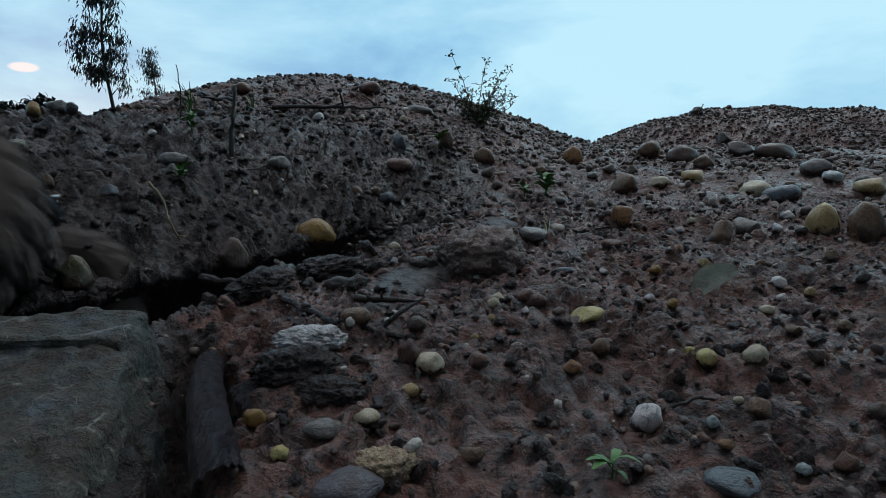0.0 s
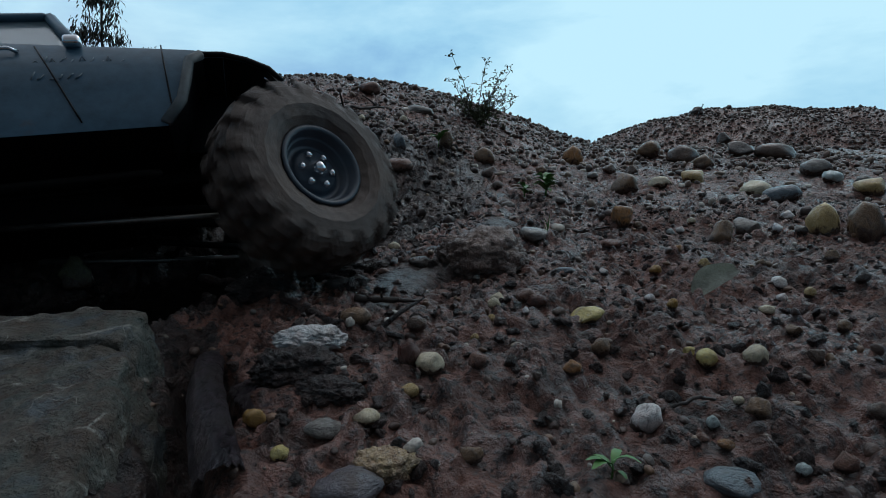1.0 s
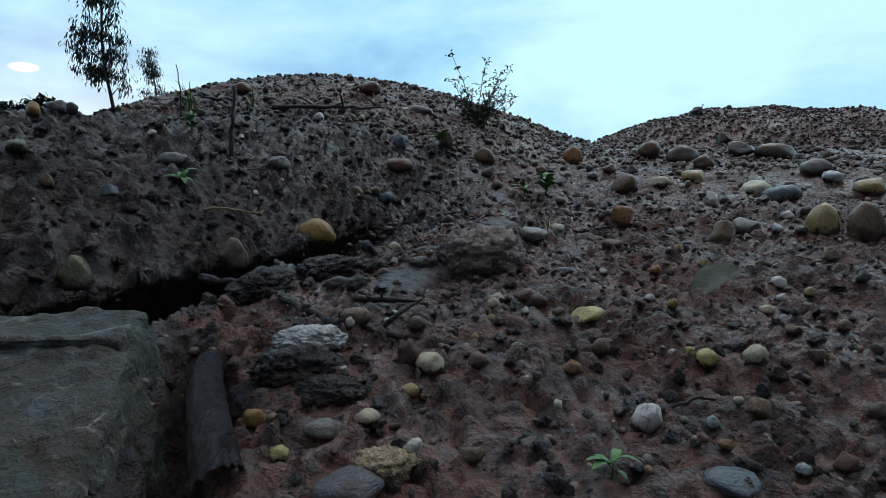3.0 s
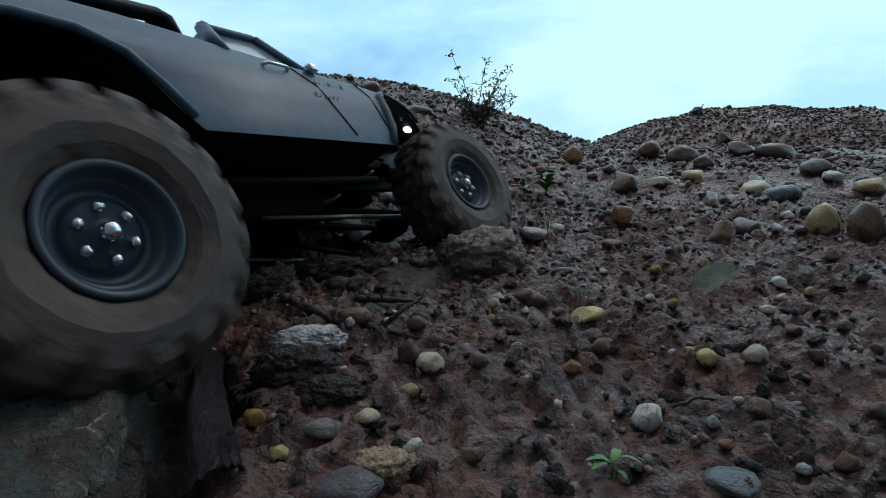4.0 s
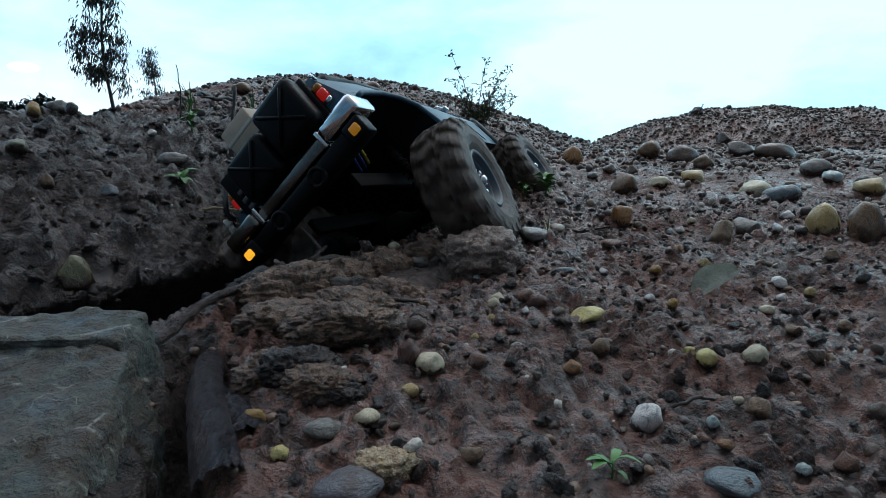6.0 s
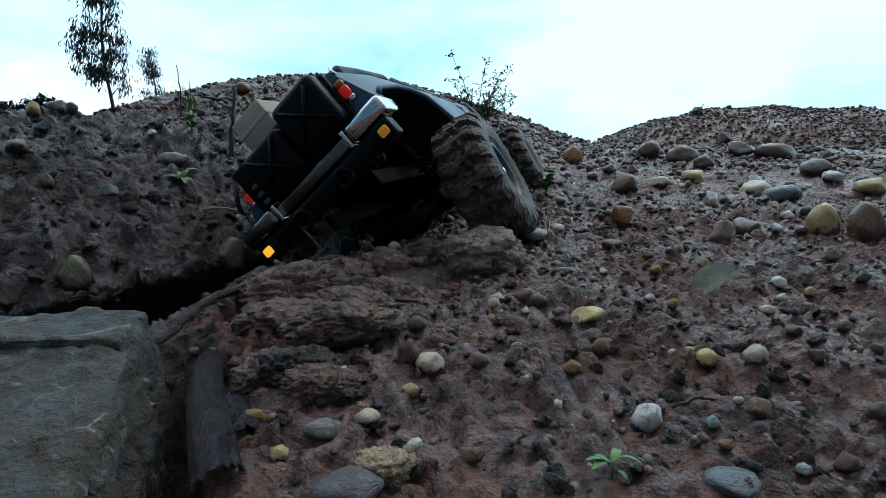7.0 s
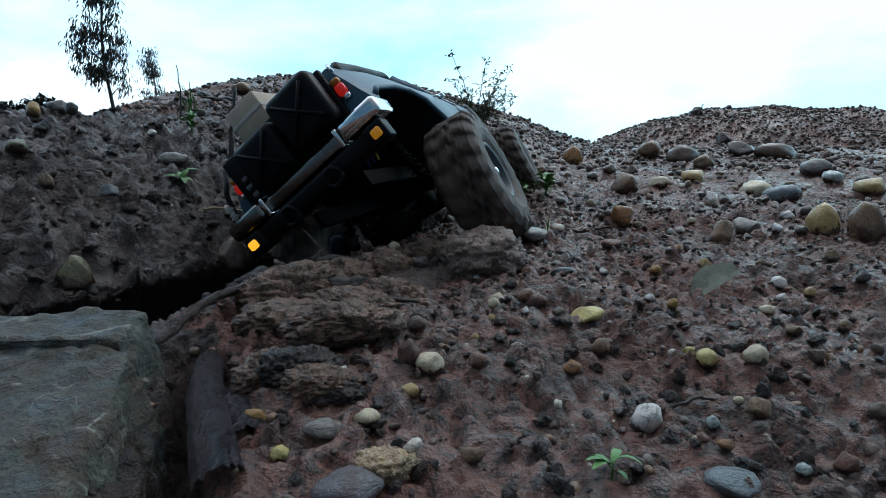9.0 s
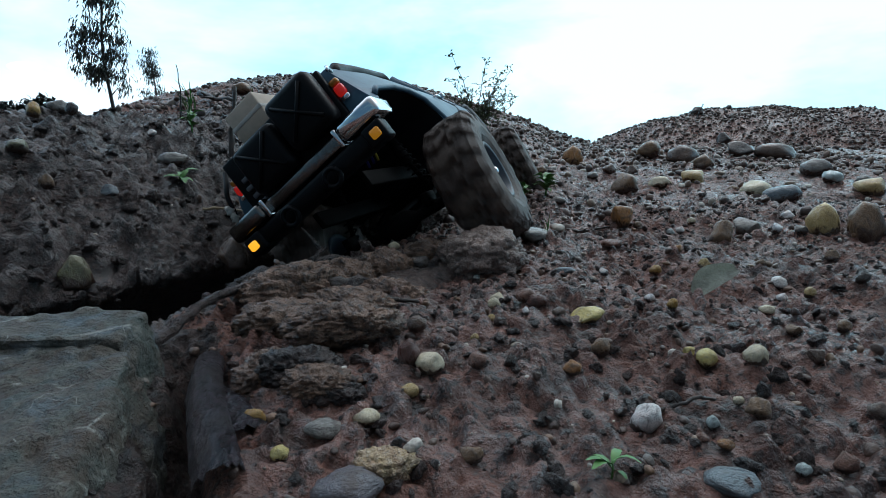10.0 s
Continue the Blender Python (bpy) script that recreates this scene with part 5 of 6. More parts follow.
twig("twig", "rootlet hanging from the bank", [gz(-0.215, 0.66, 0.004), gz(-0.22, 0.63, 0.012), gz(-0.25, 0.60, 0.004)], 0.0012, 0.0005, branches=3, seed=12)
twig("twig", "dead shoot standing on the far heap", [gz(1.745, 3.72, 0.0), gz(1.75, 3.72, 0.045), gz(1.775, 3.72, 0.085)], 0.007, 0.002, branches=4, seed=13)
root = twig("root", "muddy root torn loose along the gully lip", [(-0.100, 0.0, 0.003), (-0.045, 0.012, 0.005), (0.0, 0.0, 0.006), (0.05, -0.006, 0.004), (0.095, 0.004, 0.002)], 0.0030, 0.0016, CLOD, branches=1, seed=9)
straw = twig("straw", "pale dry straw root on the bank", [(-0.028, 0, 0), (-0.010, 0.004, 0.002), (0.010, 0.0, 0.001), (0.028, 0.004, 0.0)], 0.0014, 0.0007, STRAW, branches=4, seed=10)

# ---------------------------------------------------------------- plants


def leaf_material(name, a, b):
    m = Nodes(name)
    n = m.noise(180, 4, 0.6)
    r = m.island()
    col = m.mix(m.range(n, 0.35, 0.65, 0, 1), a, b)
    col = m.mix(m.range(r, 0, 1, 0, 0.5), col, tuple(0.5 * c for c in a))
    return m.set(Base_Color=col, Roughness=0.45, Specular_IOR_Level=0.4)


GREEN = leaf_material("fresh_green_leaf", (0.125, 0.28, 0.065), (0.08, 0.19, 0.05))
DULL_GREEN = leaf_material("grey_green_leaf", (0.13, 0.155, 0.075), (0.095, 0.12, 0.056))
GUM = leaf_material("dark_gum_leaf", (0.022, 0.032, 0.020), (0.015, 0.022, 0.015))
FLAKE = stone_material("grey_green_dead_leaf", (0.36, 0.37, 0.30), (0.27, 0.28, 0.23), (0.45, 0.45, 0.38), scale=90, rough=0.4, spots=0.4, relief=0.0003, muddy=0.3)


def add_leaf(bm, base, tip, width, fold=0.25, n=5):
    """A pointed leaf with a folded midrib between two points."""
    base, tip = Vector(base), Vector(tip)
    d = tip - base
    side = d.cross(Vector((0.2, 0.3, 1))).normalized()
    up = side.cross(d).normalized()
    L, C, R_ = [], [], []
    for i in range(n):
        s = i / (n - 1)
        w = width * 0.5 * math.sin(math.pi * (0.06 + 0.90 * s)) ** 0.8
        c = base + d * s + up * (0.18 * d.length * math.sin(math.pi * s))
        C.append(bm.verts.new(c))
        L.append(bm.verts.new(c + side * w + up * w * fold))
        R_.append(bm.verts.new(c - side * w + up * w * fold))
    for i in range(n - 1):
        bm.faces.new((L[i], C[i], C[i + 1], L[i + 1]))
        bm.faces.new((C[i], R_[i], R_[i + 1], C[i + 1]))


def sprout(label, x, y, size, leaves, seed, material=None, z=None):
    """A seedling: a short stem and single leaves."""
    rng = random.Random(seed)
    zz = float(ground_z(x, y)) if z is None else z
    p = tagged(new("seedling"), label, "plant", "seedlings")
    p.location = (x, y, zz)
    part("stem", tube_bm([(0, 0, -0.1 * size), (0.03 * size, 0, 0.25 * size), (0.0, 0.02 * size, 0.5 * size)], [0.035 * size, 0.03 * size, 0.015 * size], 6), material or GREEN, p)
    for k in range(leaves):
        a = 2 * math.pi * k / leaves + rng.uniform(-0.5, 0.5)
        h = size * rng.uniform(0.15, 0.55)
        L = size * rng.uniform(0.45, 0.8) * (1.0 if leaves < 14 else 0.7)
        bm = bmesh.new()
        add_leaf(bm, (0, 0, h), (L * math.cos(a), L * math.sin(a), h + L * rng.uniform(0.0, 0.55)), L * rng.uniform(0.35, 0.5))
        part("leaf", bm, material or GREEN, p)
    return p


sprout("small bright green seedling with pointed leaves in mud", 0.054, 0.152, 0.0120, 6, 1)
sprout("low green seedling on the sloping field", 0.138, 0.714, 0.040, 30, 2)
sprout("low green seedling beside another plant", 0.112, 0.730, 0.028, 16, 3)
sprout("small green weed on the mud bank", -0.316, 0.680, 0.034, 14, 4)
sprout("small green weed on the heap's flank", -0.008, 0.932, 0.030, 9, 6)
crushed = sprout("round-leaved green seedling on the bank's edge", 0, 0, 0.022, 9, 5, z=0.0)


def grass(label, x, y, h, n, seed):
    rng = random.Random(seed)
    g = tagged(new("grass_tuft"), label, "grass", "grass tufts")
    g.location = gz(x, y)
    for k in range(n):
        a = rng.uniform(0, 6.28)
        bm = bmesh.new()
        add_leaf(bm, (0.02 * h * k, 0, -0.1 * h), (0.25 * h * math.cos(a), 0.25 * h * math.sin(a), h * rng.uniform(0.6, 1)), 0.045 * h, 0.4, 6)
        part("blade", bm, GREEN, g)


grass("two or three green grass blades in mud", 0.099, 0.504, 0.026, 4, 1)
grass("thin grass tuft on the bank crest", -0.40, 0.84, 0.06, 9, 2)
grass("thin grass tuft on the heap", -0.36, 1.0, 0.05, 8, 3)


def make_fallen_leaf():
    bm = bmesh.new()
    n = 14
    rows = []
    for i in range(n):
        s = i / (n - 1)
        w = 0.0085 * math.sin(math.pi * (0.05 + 0.9 * s)) ** 0.55
        bend = 0.004 * math.sin(math.pi * s)
        rows.append([bm.verts.new((-0.017 + 0.034 * s, bend + w * k, 0.0018 * (k * k) + 0.0009 * noise.noise(Vector((s * 6, k * 2, 3))))) for k in (-1, -0.5, 0, 0.5, 1)])
    fs = [bm.faces.new((a[j], a[j + 1], b[j + 1], b[j])) for a, b in zip(rows, rows[1:]) for j in range(4)]
    bmesh.ops.solidify(bm, geom=fs, thickness=0.0006)
    ob = tagged(part("fallen_leaf", bm, FLAKE), "grey-green dead leaf leaning on the mud", "leaf")
    ob.matrix_world = pose(0.182, 0.342, 0.0205, 40, -30, 8)
    return ob


make_fallen_leaf()


def make_bush(x, y):
    """A wiry shrub: bare thin shoots with small leaves, dense at the foot."""
    b = tagged(new("shrub"), "wiry grey-green shrub on the gravel heap", "shrub")
    b.location = gz(x, y, -0.01)
    rng = random.Random(21)
    leaves = bmesh.new()
    for k in range(15):
        a = rng.uniform(0, 6.28)
        tall = rng.uniform(0.5, 1.0) if k > 4 else (1.0, 0.92, 0.8, 0.7, 0.66)[k]
        lean = (-0.055, 0.02, 0.075, 0.05, -0.06)[k] if k < 5 else rng.uniform(-0.085, 0.085)
        h = 0.155 * tall * (1 if k < 5 else 0.55)
        top = Vector((lean, rng.uniform(-0.03, 0.03), h))
        pts = [Vector((rng.uniform(-0.012, 0.012), rng.uniform(-0.01, 0.01), 0))]
        for i in range(1, 7):
            s = i / 6
            pts.append(Vector((top.x * s ** 1.3 + rng.gauss(0, 0.002), top.y * s + rng.gauss(0, 0.002), h * s)))
        bm = tube_bm(pts, [0.0016 * (1 - 0.75 * i / 6) for i in range(7)], 5)
        for i in range(2, 7):
            for _ in range(3):
                d = Vector((rng.gauss(0, 1), rng.gauss(0, 1), rng.uniform(0, 1))).normalized() * rng.uniform(0.012, 0.026)
                tube_bm([pts[i], pts[i] + d], [0.0006, 0.0003], 4, bm)
                for s in (0.35, 0.6, 0.8, 1.0):
                    q = pts[i] + d * s
                    add_leaf(leaves, q, q + Vector((rng.gauss(0, 1), rng.gauss(0, 1), rng.gauss(0.3, 1))).normalized() * rng.uniform(0.005, 0.009), 0.0042, 0.2, 3)
        part("shoot", bm, WOOD, b)
    for _ in range(260):
        q = Vector((rng.gauss(0, 0.026), rng.gauss(0, 0.02), abs(rng.gauss(0, 0.024))))
        add_leaf(leaves, q, q + Vector((rng.gauss(0, 1), rng.gauss(0, 1), rng.gauss(0.5, 1))).normalized() * rng.uniform(0.006, 0.012), 0.0045, 0.2, 3)
    tagged(part("foliage", leaves, DULL_GREEN, b), kind="stuff")


make_bush(0.077, 1.245)


def make_gum(label, x, y, z, height, spread, seed, clumps, crown_from=0.18):
    """A slender gum tree: tapered trunk, limbs, and drooping clumps of narrow leaves."""
    t = tagged(new("gum_tree"), label, "tree", "gum trees")
    t.location = (x, y, z)
    rng = random.Random(seed)
    # slim stem
    trunk = [Vector((0.012 * height * math.sin(i * 0.8 + seed), 0, height * i / 12)) for i in range(13)]
    part("trunk", tube_bm(trunk, [0.0105 * height * (1 - 0.85 * i / 12) + 0.01 for i in range(13)], 8), WOOD, t)
    leaves = bmesh.new()
    for k in range(clumps):
        s = crown_from + (1 - crown_from) * rng.random()
        base = trunk[min(12, int(s * 12))]
        reach = spread * (0.55 + 0.45 * math.sin(math.pi * min(1, (s - crown_from) / (1 - crown_from) * 0.85 + 0.15))) * rng.uniform(0.25, 1.0)
        a = rng.uniform(0, 6.28)
        end = base + Vector((reach * math.cos(a), reach * math.sin(a), 0.35 * reach + rng.uniform(0, 0.04) * height))
        part("limb", tube_bm([base, base.lerp(end, 0.5) + Vector((0, 0, 0.1 * reach)), end], [0.0035 * height, 0.002 * height, 0.0007 * height], 5), WOOD, t)
        for _ in range(60):
            q = end + Vector((rng.gauss(0, 1), rng.gauss(0, 1), rng.gauss(-0.3, 1))) * spread * 0.17
            d = Vector((rng.gauss(0, 0.5), rng.gauss(0, 0.5), -1)).normalized() * rng.uniform(0.018, 0.036) * height
            add_leaf(leaves, q, q + d, 0.0065 * height, 0.1, 3)
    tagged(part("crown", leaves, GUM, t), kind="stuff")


make_gum("tall slender gum tree with drooping leaves", -24.3, 40.0, -1.3, 14.8, 1.9, 6, 56, 0.40)
make_gum("shorter gum tree with drooping leaves", -22.1, 42.0, -1.3, 8.7, 1.15, 8, 50, 0.14)


def make_far():
    """A pale range of hills and a dark line of bushes, far off."""
    hills = Nodes("hazy_hill")
    n = hills.noise(0.02, 5, 0.6)
    hill_mat = hills.set(Base_Color=hills.mix(hills.range(n, 0.4, 0.6, 0, 1), (0.16, 0.21, 0.25), (0.12, 0.17, 0.20)), Roughness=1.0)
    xs = np.linspace(-1400, 300, 120)
    bm = bmesh.new()
    rows = []
    for k in range(5):
        y = 900 + 130 * k
        prof = [0, 0.55, 0.9, 1, 0.8][k]
        rows.append([bm.verts.new((x, y, -3 + prof * (66 + 10 * noise.noise(Vector((x * 0.004, k, 0))) + 3 * noise.noise(Vector((x * 0.03, k, 5)))) * float(step(250, -350, x)))) for x in xs])
    for a, b in zip(rows, rows[1:]):
        for j in range(len(xs) - 1):
            bm.faces.new((a[j], a[j + 1], b[j + 1], b[j]))
    tagged(part("backdrop", bm, hill_mat), "pale hazy hills in the distance", "hills", kind="structure")
    leaves = bmesh.new()
    rng = random.Random(31)
    for _ in range(4200):
        x = rng.uniform(-62, -42)
        top = 4.6 + 1.3 * noise.noise(Vector((x * 0.35, 0, 0))) + 0.5 * noise.noise(Vector((x * 1.3, 2, 0)))
        q = Vector((x, 60 + rng.uniform(-1.5, 1.5), -1.2 + (top + 1.2) * rng.random() ** 0.6))
        add_leaf(leaves, q, q + Vector((rng.gauss(0, 1), rng.gauss(0, 1), rng.gauss(0.2, 1))).normalized() * 0.7, 0.42, 0.2, 3)
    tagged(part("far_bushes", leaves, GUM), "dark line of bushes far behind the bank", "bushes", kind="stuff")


make_far()

# ---------------------------------------------------------------- mud that the wheels churn up
CHURN = mud_material("fresh_churned_mud", (0.135, 0.072, 0.045), (0.225, 0.130, 0.083), 0.35)


def mud_lump(seed, sx, sy, sz):
    bm = bmesh.new()
    bmesh.ops.create_icosphere(bm, subdivisions=5, radius=0.5)
    off = Vector((seed * 3.1, seed * 1.7, 0))
    for v in bm.verts:
        p = v.co.copy()
        d = 0.26 * noise.noise(p * 2.0 + off) + 0.34 * abs(noise.noise(p * 4.5 + off)) + 0.20 * abs(noise.noise(p * 10 + off)) + 0.13 * noise.noise(p * 22 + off) + 0.06 * noise.noise(p * 45 + off)
        p *= 1 + d
        v.co = Vector((p.x * sx, p.y * sy, p.z * sz))
    return tagged(part("mud_lump", bm, CHURN), "lump of fresh brown mud pushed up by wheels", "mud", "churned mud")


LUMPS = []


def churned(seed, x, y, sx, sy, sz, turn, t0, dx, dy, rise):
    """A lump that the wheels press out of the ground at t0 and shove by (dx, dy)."""
    LUMPS.append((mud_lump(seed, sx, sy, sz), x, y, turn, t0, dx, dy, rise))


churned(1, -0.100, 0.335, 0.060, 0.030, 0.030, 35, 4.5, 0.012, 0.006, 0.010)
churned(2, -0.076, 0.368, 0.046, 0.026, 0.030, 20, 4.6, 0.010, 0.004, 0.010)
churned(3, -0.060, 0.310, 0.055, 0.034, 0.022, -10, 4.5, 0.010, 0.004, 0.008)
churned(4, -0.090, 0.285, 0.046, 0.030, 0.022, 40, 4.4, 0.008, 0.006, 0.008)
churned(5, -0.052, 0.262, 0.052, 0.028, 0.019, 10, 4.4, 0.010, 0.002, 0.007)
churned(6, -0.078, 0.236, 0.040, 0.026, 0.016, 30, 4.4, 0.006, 0.004, 0.006)
churned(7, -0.036, 0.345, 0.044, 0.024, 0.019, -20, 4.7, 0.010, 0.006, 0.007)
churned(8, -0.044, 0.400, 0.044, 0.026, 0.030, 30, 4.8, 0.008, 0.006, 0.010)
churned(9, -0.012, 0.430, 0.036, 0.022, 0.024, 15, 4.9, 0.008, 0.006, 0.008)
churned(10, -0.056, 0.215, 0.030, 0.020, 0.014, -15, 4.4, 0.006, 0.002, 0.005)

# lumps of dark mud left by an earlier drive
def old_lump(seed, x, y, sx, sy, sz, turn):
    ob = mud_lump(seed, sx, sy, sz)
    ob.data.materials[0] = CLOD
    tagged(ob, "dark lump of wet mud by the gully", "mud", "old mud lumps")
    ob.matrix_world = pose(*gz(x, y, 0.001), 0, 0, turn)


old_lump(31, -0.066, 0.226, 0.036, 0.020, 0.017, 12)
old_lump(32, -0.050, 0.212, 0.030, 0.018, 0.012, -20)
old_lump(33, -0.086, 0.395, 0.050, 0.026, 0.018, 30)
old_lump(34, -0.060, 0.405, 0.034, 0.020, 0.014, 10)
old_lump(35, -0.120, 0.345, 0.040, 0.030, 0.020, 45)
old_lump(38, -0.01, 0.60, 0.050, 0.040, 0.040, 40)


FIELD_ROCK = stone_material("mud_coated_rock", (0.27, 0.19, 0.155), (0.15, 0.10, 0.082), (0.38, 0.30, 0.25), scale=55, rough=0.45, relief=0.004)


CHALK = stone_material("chalky_white_stone", (0.80, 0.70, 0.66), (0.66, 0.55, 0.51), (0.82, 0.78, 0.75), scale=85, rough=0.6, muddy=0.55, relief=0.003)
QUARTZ = stone_material("mottled_quartz", (0.50, 0.36, 0.20), (0.17, 0.085, 0.06), (0.66, 0.56, 0.46), scale=75, rough=0.35, spots=0.5, muddy=0.6, relief=0.003)


def rough_stone(seed, x, y, up, sx, sy, sz, turn, material, label):
    """A ragged stone with a broken surface."""
    ob = mud_lump(seed, sx, sy, sz)
    ob.name = "stone"
    ob.data.materials[0] = material
    tagged(ob, label, "stone", "loose stones")
    ob.matrix_world = pose(*gz(x, y, up), 0, 0, turn)
    return ob


pressed = rough_stone(71, -0.0665, 0.252, 0.006, 0.031, 0.019, 0.011, 8, CHALK, "pinkish-white chalky broken stone on mud")
PRESSED = pressed.matrix_world.copy()
rough_stone(72, -0.0200, 0.1600, 0.000, 0.0185, 0.014, 0.010, 15, QUARTZ, "mottled cream and rust-brown quartz lump in mud")


def make_boulder():
    """A mud-covered rock sunk in the field, where the wheels climb."""
    ob = mud_lump(51, 0.062, 0.050, 0.042)
    ob.name = "rock"
    ob.data.materials[0] = FIELD_ROCK
    tagged(ob, "rough mud-covered rock sunk in the field", "rock", "field rocks")
    ob.matrix_world = pose(*gz(0.031, 0.415, 0.006), 4, -3, 10)


make_boulder()


TRUCK_ROWS = []


def truck_at(t, x, y, z, roll, pitch, yaw, steer, front, rear, lift_f=0.0, lift_r=0.0, slide=0.0):
    """Body pose, steering, and how each axle leans, lifts and slides against the body."""
    TRUCK_ROWS.append((t, x, y, z, roll, pitch, yaw, steer, front, rear, lift_f, lift_r, slide))


truck_at(0.0, -0.452, 0.276, -0.024, -31.9, -3.0, 14.8, 15.0, 1.1, 9.7, -0.008, 0.000, 0.000)
truck_at(0.3, -0.338, 0.285, -0.025, -31.9, -3.0, 14.8, 38.0, 1.1, 9.7, -0.008, 0.000, 0.000)
truck_at(0.5, -0.270, 0.291, -0.028, -31.9, -3.0, 14.8, 46.7, 1.1, 9.7, -0.008, 0.000, 0.000)
truck_at(0.7, -0.259, 0.329, -0.023, -32.6, -6.6, 18.8, 44.2, 4.3, 9.7, -0.008, 0.000, 0.000)
truck_at(1.0, -0.260, 0.343, -0.015, -29.8, -4.7, 23.9, 25.1, 0.7, 9.7, -0.005, 0.000, 0.000)
truck_at(1.5, -0.266, 0.367, -0.020, -25.2, -4.1, 26.2, 15.3, 3.3, 9.7, -0.002, 0.000, 0.000)
truck_at(2.0, -0.267, 0.378, -0.025, -16.8, -5.3, 16.6, 51.2, -7.2, 9.7, -0.010, 0.000, 0.000)
truck_at(2.1, -0.286, 0.339, -0.028, -20.0, -1.6, 18.5, 51.4, -11.2, 9.7, 0.000, 0.000, 0.000)
truck_at(2.2, -0.335, 0.330, -0.015, -14.7, -8.1, 15.6, 23.8, 1.4, 9.7, -0.009, 0.000, 0.000)
truck_at(2.3, -0.433, 0.272, -0.012, -15.5, -6.0, 15.5, 4.6, 6.0, 9.0, -0.003, 0.000, 0.000)
truck_at(2.4, -0.575, 0.235, -0.008, -15.0, -4.0, 14.0, 0.0, 8.0, 8.0, 0.000, 0.000, 0.000)
truck_at(2.7, -0.620, 0.235, -0.005, -15.0, 0.0, 18.0, 0.0, 8.0, 8.0, 0.000, 0.000, 0.000)
truck_at(3.1, -0.560, 0.250, -0.005, -20.0, 0.0, 28.0, 10.0, 9.0, 9.0, 0.000, 0.000, 0.000)
truck_at(3.4, -0.365, 0.307, -0.001, -29.0, -2.9, 43.8, 10.8, 5.6, 12.3, -0.001, -0.003, -0.002)
truck_at(3.6, -0.230, 0.359, 0.011, -40.1, -5.9, 55.6, -3.4, 0.2, 18.5, -0.002, -0.007, -0.003)
truck_at(3.8, -0.135, 0.389, 0.021, -48.0, -4.7, 62.2, -20.8, -3.6, 23.7, -0.008, -0.006, -0.009)
truck_at(3.9, -0.126, 0.389, 0.008, -37.3, -2.6, 63.6, -14.8, 1.0, 13.5, -0.001, -0.013, 0.009)
truck_at(4.0, -0.118, 0.387, -0.016, -31.3, 3.0, 60.2, -9.3, 2.6, 9.9, -0.001, -0.007, 0.005)
truck_at(4.1, -0.115, 0.407, -0.015, -34.2, 2.1, 58.6, -8.5, 5.1, 13.2, -0.002, -0.013, 0.011)
truck_at(4.2, -0.114, 0.428, -0.014, -37.0, 1.2, 57.0, -7.9, 7.5, 16.6, -0.003, -0.019, 0.017)
truck_at(4.4, -0.101, 0.423, -0.017, -35.6, -0.6, 59.3, -5.0, 5.9, 14.6, -0.003, -0.020, 0.018)
truck_at(4.5, -0.094, 0.421, -0.019, -34.9, -1.5, 60.3, -3.5, 5.0, 13.5, -0.004, -0.021, 0.017)
truck_at(4.6, -0.085, 0.472, -0.016, -35.5, 0.5, 58.4, -28.5, 7.3, 11.3, 0.008, -0.034, 0.020)
truck_at(4.8, -0.071, 0.540, -0.015, -40.0, 2.1, 62.9, -25.2, 10.8, 7.7, -0.001, -0.030, 0.012)
truck_at(4.9, -0.059, 0.559, -0.012, -41.0, 2.2, 60.6, -19.6, 11.4, 12.7, -0.002, -0.028, 0.015)
truck_at(5.0, -0.048, 0.579, -0.009, -42.0, 2.3, 58.1, -14.0, 12.0, 17.5, -0.004, -0.027, 0.018)
truck_at(5.2, -0.011, 0.591, -0.008, -40.8, 2.7, 58.6, -11.9, 9.7, 17.7, 0.000, -0.023, 0.010)
truck_at(5.5, 0.040, 0.646, -0.020, -48.2, 3.3, 68.5, -5.5, 5.2, 21.5, 0.006, 0.002, -0.001)
truck_at(5.7, 0.042, 0.652, -0.023, -46.6, 4.0, 68.3, -5.5, 5.2, 18.3, 0.006, -0.001, -0.001)
truck_at(6.2, 0.039, 0.664, -0.015, -44.8, 1.8, 71.7, -2.5, 9.0, 15.3, 0.000, -0.004, 0.002)
truck_at(6.8, 0.036, 0.679, -0.005, -42.9, -0.9, 75.7, 1.1, 13.5, 11.8, -0.007, -0.009, 0.005)
truck_at(7.0, 0.036, 0.679, -0.005, -42.9, -0.9, 75.7, 1.1, 13.5, 11.8, -0.007, -0.009, 0.005)
truck_at(7.5, 0.034, 0.681, -0.002, -43.0, -1.5, 76.2, 7.2, 14.9, 12.0, -0.010, -0.010, 0.005)
truck_at(8.0, 0.031, 0.678, -0.006, -41.3, -0.9, 75.5, 6.0, 12.2, 10.5, -0.007, -0.008, 0.007)
truck_at(8.5, 0.026, 0.674, -0.010, -39.5, -0.3, 74.8, 4.8, 9.5, 8.8, -0.004, -0.008, 0.009)
truck_at(9.0, 0.025, 0.674, -0.010, -39.1, -0.3, 75.0, 2.8, 9.5, 8.8, -0.004, -0.008, 0.009)
truck_at(9.5, 0.028, 0.676, -0.010, -39.8, -0.3, 74.8, 7.8, 9.5, 8.8, -0.004, -0.008, 0.009)
truck_at(10.0, 0.026, 0.674, -0.010, -39.5, -0.3, 74.8, 4.8, 9.5, 8.8, -0.004, -0.008, 0.009)

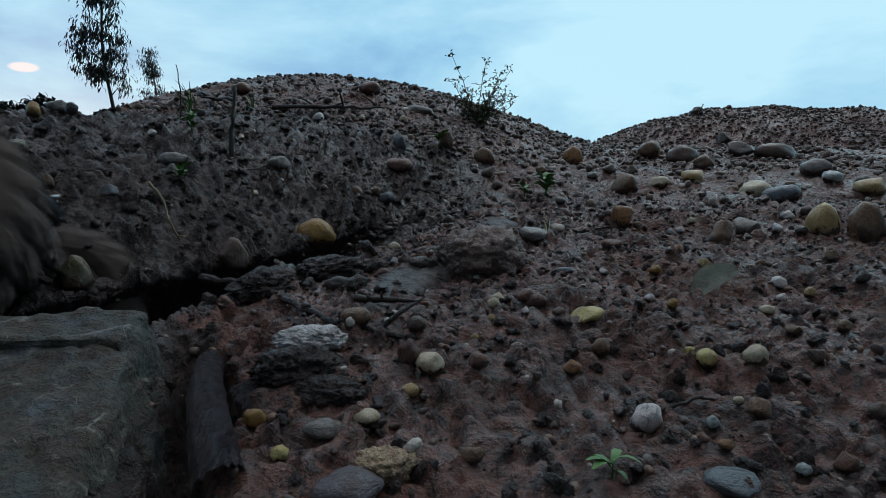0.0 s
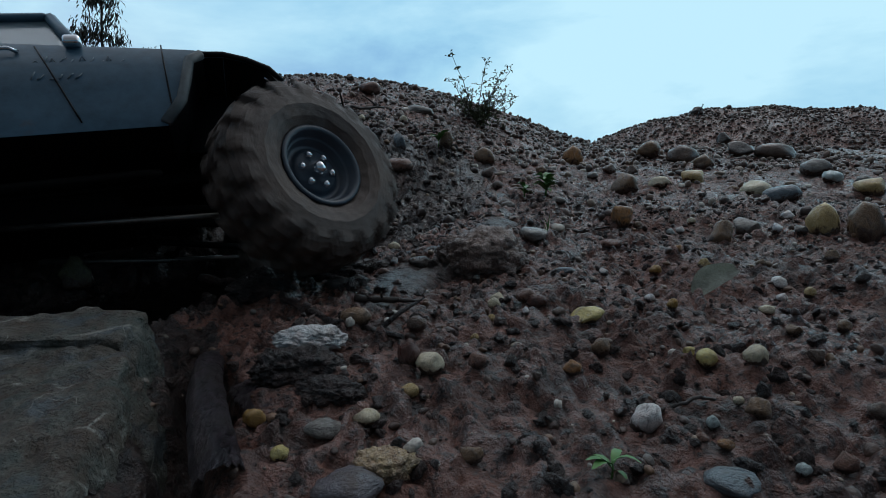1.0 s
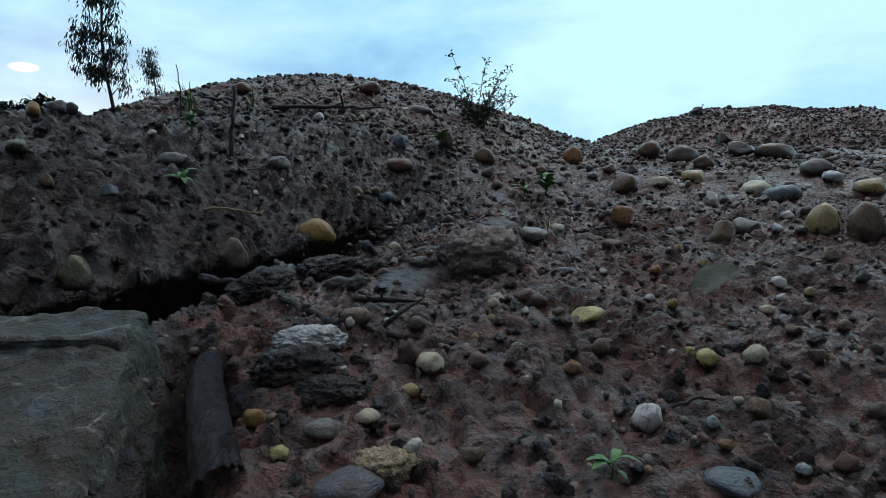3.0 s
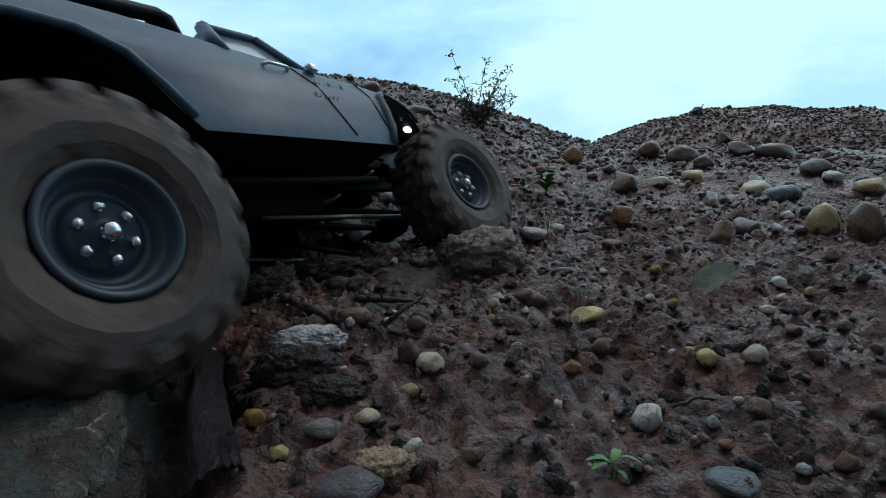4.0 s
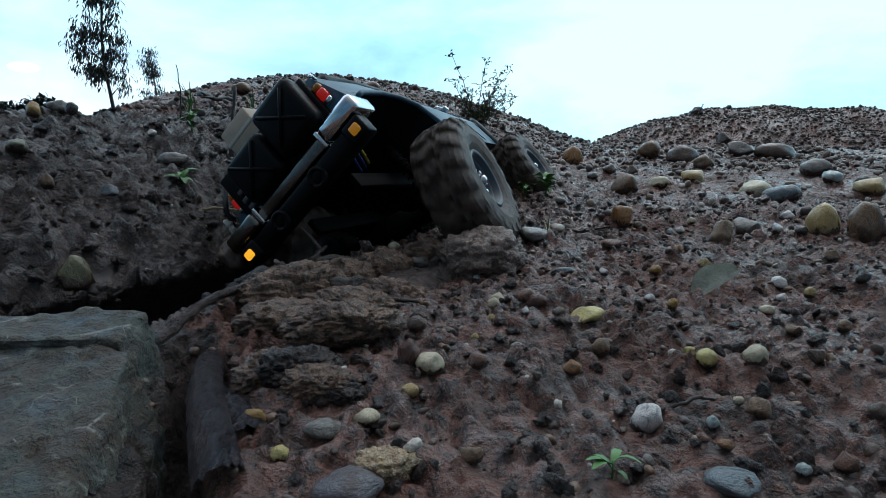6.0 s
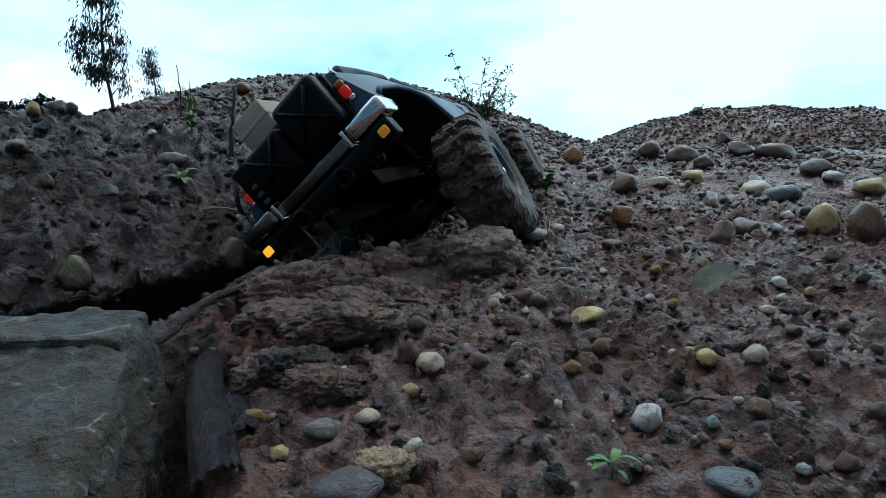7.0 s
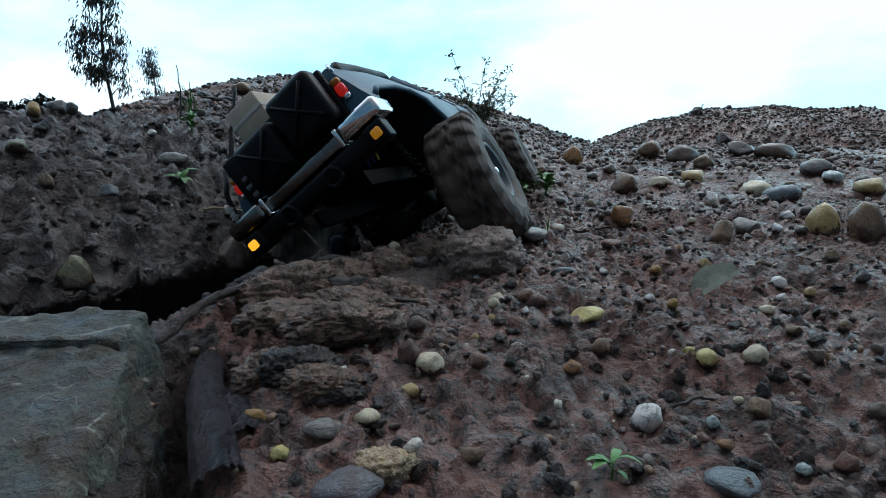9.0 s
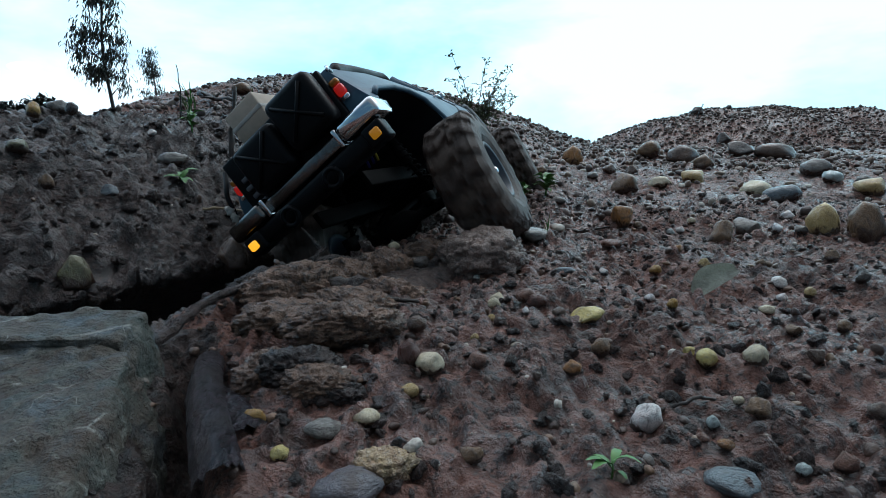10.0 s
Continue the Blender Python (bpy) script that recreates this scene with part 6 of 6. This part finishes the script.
# wheel turn in degrees for each second of a stretch: driving in, spinning on the spot, backing out, charging, clawing
SPIN = [(0.0, 0.6, 420), (0.6, 1.9, 330), (1.9, 2.5, -380), (2.5, 3.0, 0), (3.0, 5.2, 430), (5.2, 5.7, 520), (5.7, 6.1, 380), (6.1, 8.2, 30), (8.2, 10.0, 460)]


def turned(t):
    return sum(rate * (min(t, b) - a) for a, b, rate in SPIN if t > a)


def row_at(t):
    ts = [r[0] for r in TRUCK_ROWS]
    return [float(np.interp(t, ts, [r[k] for r in TRUCK_ROWS])) for k in range(1, 13)]


def motions():
    walk(truck, [(r[0], pose(*r[1:7])) for r in TRUCK_ROWS])
    times = [round(0.1 * i, 1) for i in range(101)]
    for wheel, sx, sy in ((wheel_fr, 1, -1), (wheel_fl, 1, 1), (wheel_rr, -1, -1), (wheel_rl, -1, 1)):
        rows = []
        for t in times:
            r = row_at(t)
            lean, lift = (r[7], r[9]) if sx > 0 else (r[8], r[10])
            slide = r[11] if sx < 0 else 0
            axle = pose(sx * AXLE_L, 0, TYRE_R + lift, lean, 0, 0)
            steer = r[6] if sx > 0 else 0
            side = 0 if sy < 0 else 180
            rows.append((t, axle @ pose(0, sy * AXLE_Y - slide, 0, 0, 0, steer + side) @ pose(0, 0, 0, 0, turned(t) * (1 if sy < 0 else -1), 0)))
        walk(wheel, rows)
    for axle_ob, sx in ((front_axle, 1), (rear_axle, -1)):
        walk(axle_ob, [(t, pose(sx * AXLE_L, 0, TYRE_R + row_at(t)[9 if sx > 0 else 10], row_at(t)[7 if sx > 0 else 8], 0, 0)) for t in times[::2]])
    # the root is dragged round along the lip as the truck climbs out
    walk(root, [(0.0, pose(-0.098, 0.314, 0.011, 0, 0, -38)), (3.9, pose(-0.098, 0.314, 0.011, 0, 0, -38)), (4.6, pose(-0.108, 0.330, 0.018, 0, -2, 20)),
                (5.0, pose(-0.116, 0.338, 0.019, 0, -4, 76)), (10.0, pose(-0.116, 0.338, 0.019, 0, -4, 76))])
    # the straw and the seedling on the bank are knocked over on the first try
    walk(straw, [(0.0, pose(-0.250, 0.470, 0.052, 10, 70, 10)), (0.3, pose(-0.250, 0.470, 0.052, 10, 70, 10)), (0.8, pose(-0.208, 0.520, 0.046, 0, 6, 8)), (10.0, pose(-0.208, 0.520, 0.046, 0, 6, 8))])
    walk(crushed, [(0.0, pose(-0.272, 0.550, 0.074, 0, 0, 0)), (0.4, pose(-0.272, 0.550, 0.074, 0, 0, 0)), (1.0, pose(-0.273, 0.552, 0.071, 28, 8, 20)), (10.0, pose(-0.273, 0.552, 0.071, 28, 8, 20))])
    # the pale stone is pressed down by the rear wheel
    walk(pressed, [(0.0, PRESSED), (4.2, PRESSED), (4.6, Matrix.Translation((0.01, 0.004, -0.022)) @ PRESSED), (10.0, Matrix.Translation((0.01, 0.004, -0.022)) @ PRESSED)])
    # bark and mud give way under the wheels
    walk(flap, [(0.0, pose(0, 0, -0.004)), (4.0, pose(0, 0, -0.004)), (4.6, pose(-0.004, -0.014, 0.0, 0, 0, 2)), (10.0, pose(-0.004, -0.014, 0.0, 0, 0, 2))])
    for ob, x, y, turn, t0, dx, dy, rise in LUMPS:
        z = float(ground_z(x, y))
        before, after = pose(x - dx, y - dy, z - rise - 0.030, 0, 0, turn - 12), pose(x, y, z, 0, 0, turn)
        walk(ob, [(0.0, before), (t0 - 0.3, before), (t0 + 0.2, after), (10.0, after)])


motions()
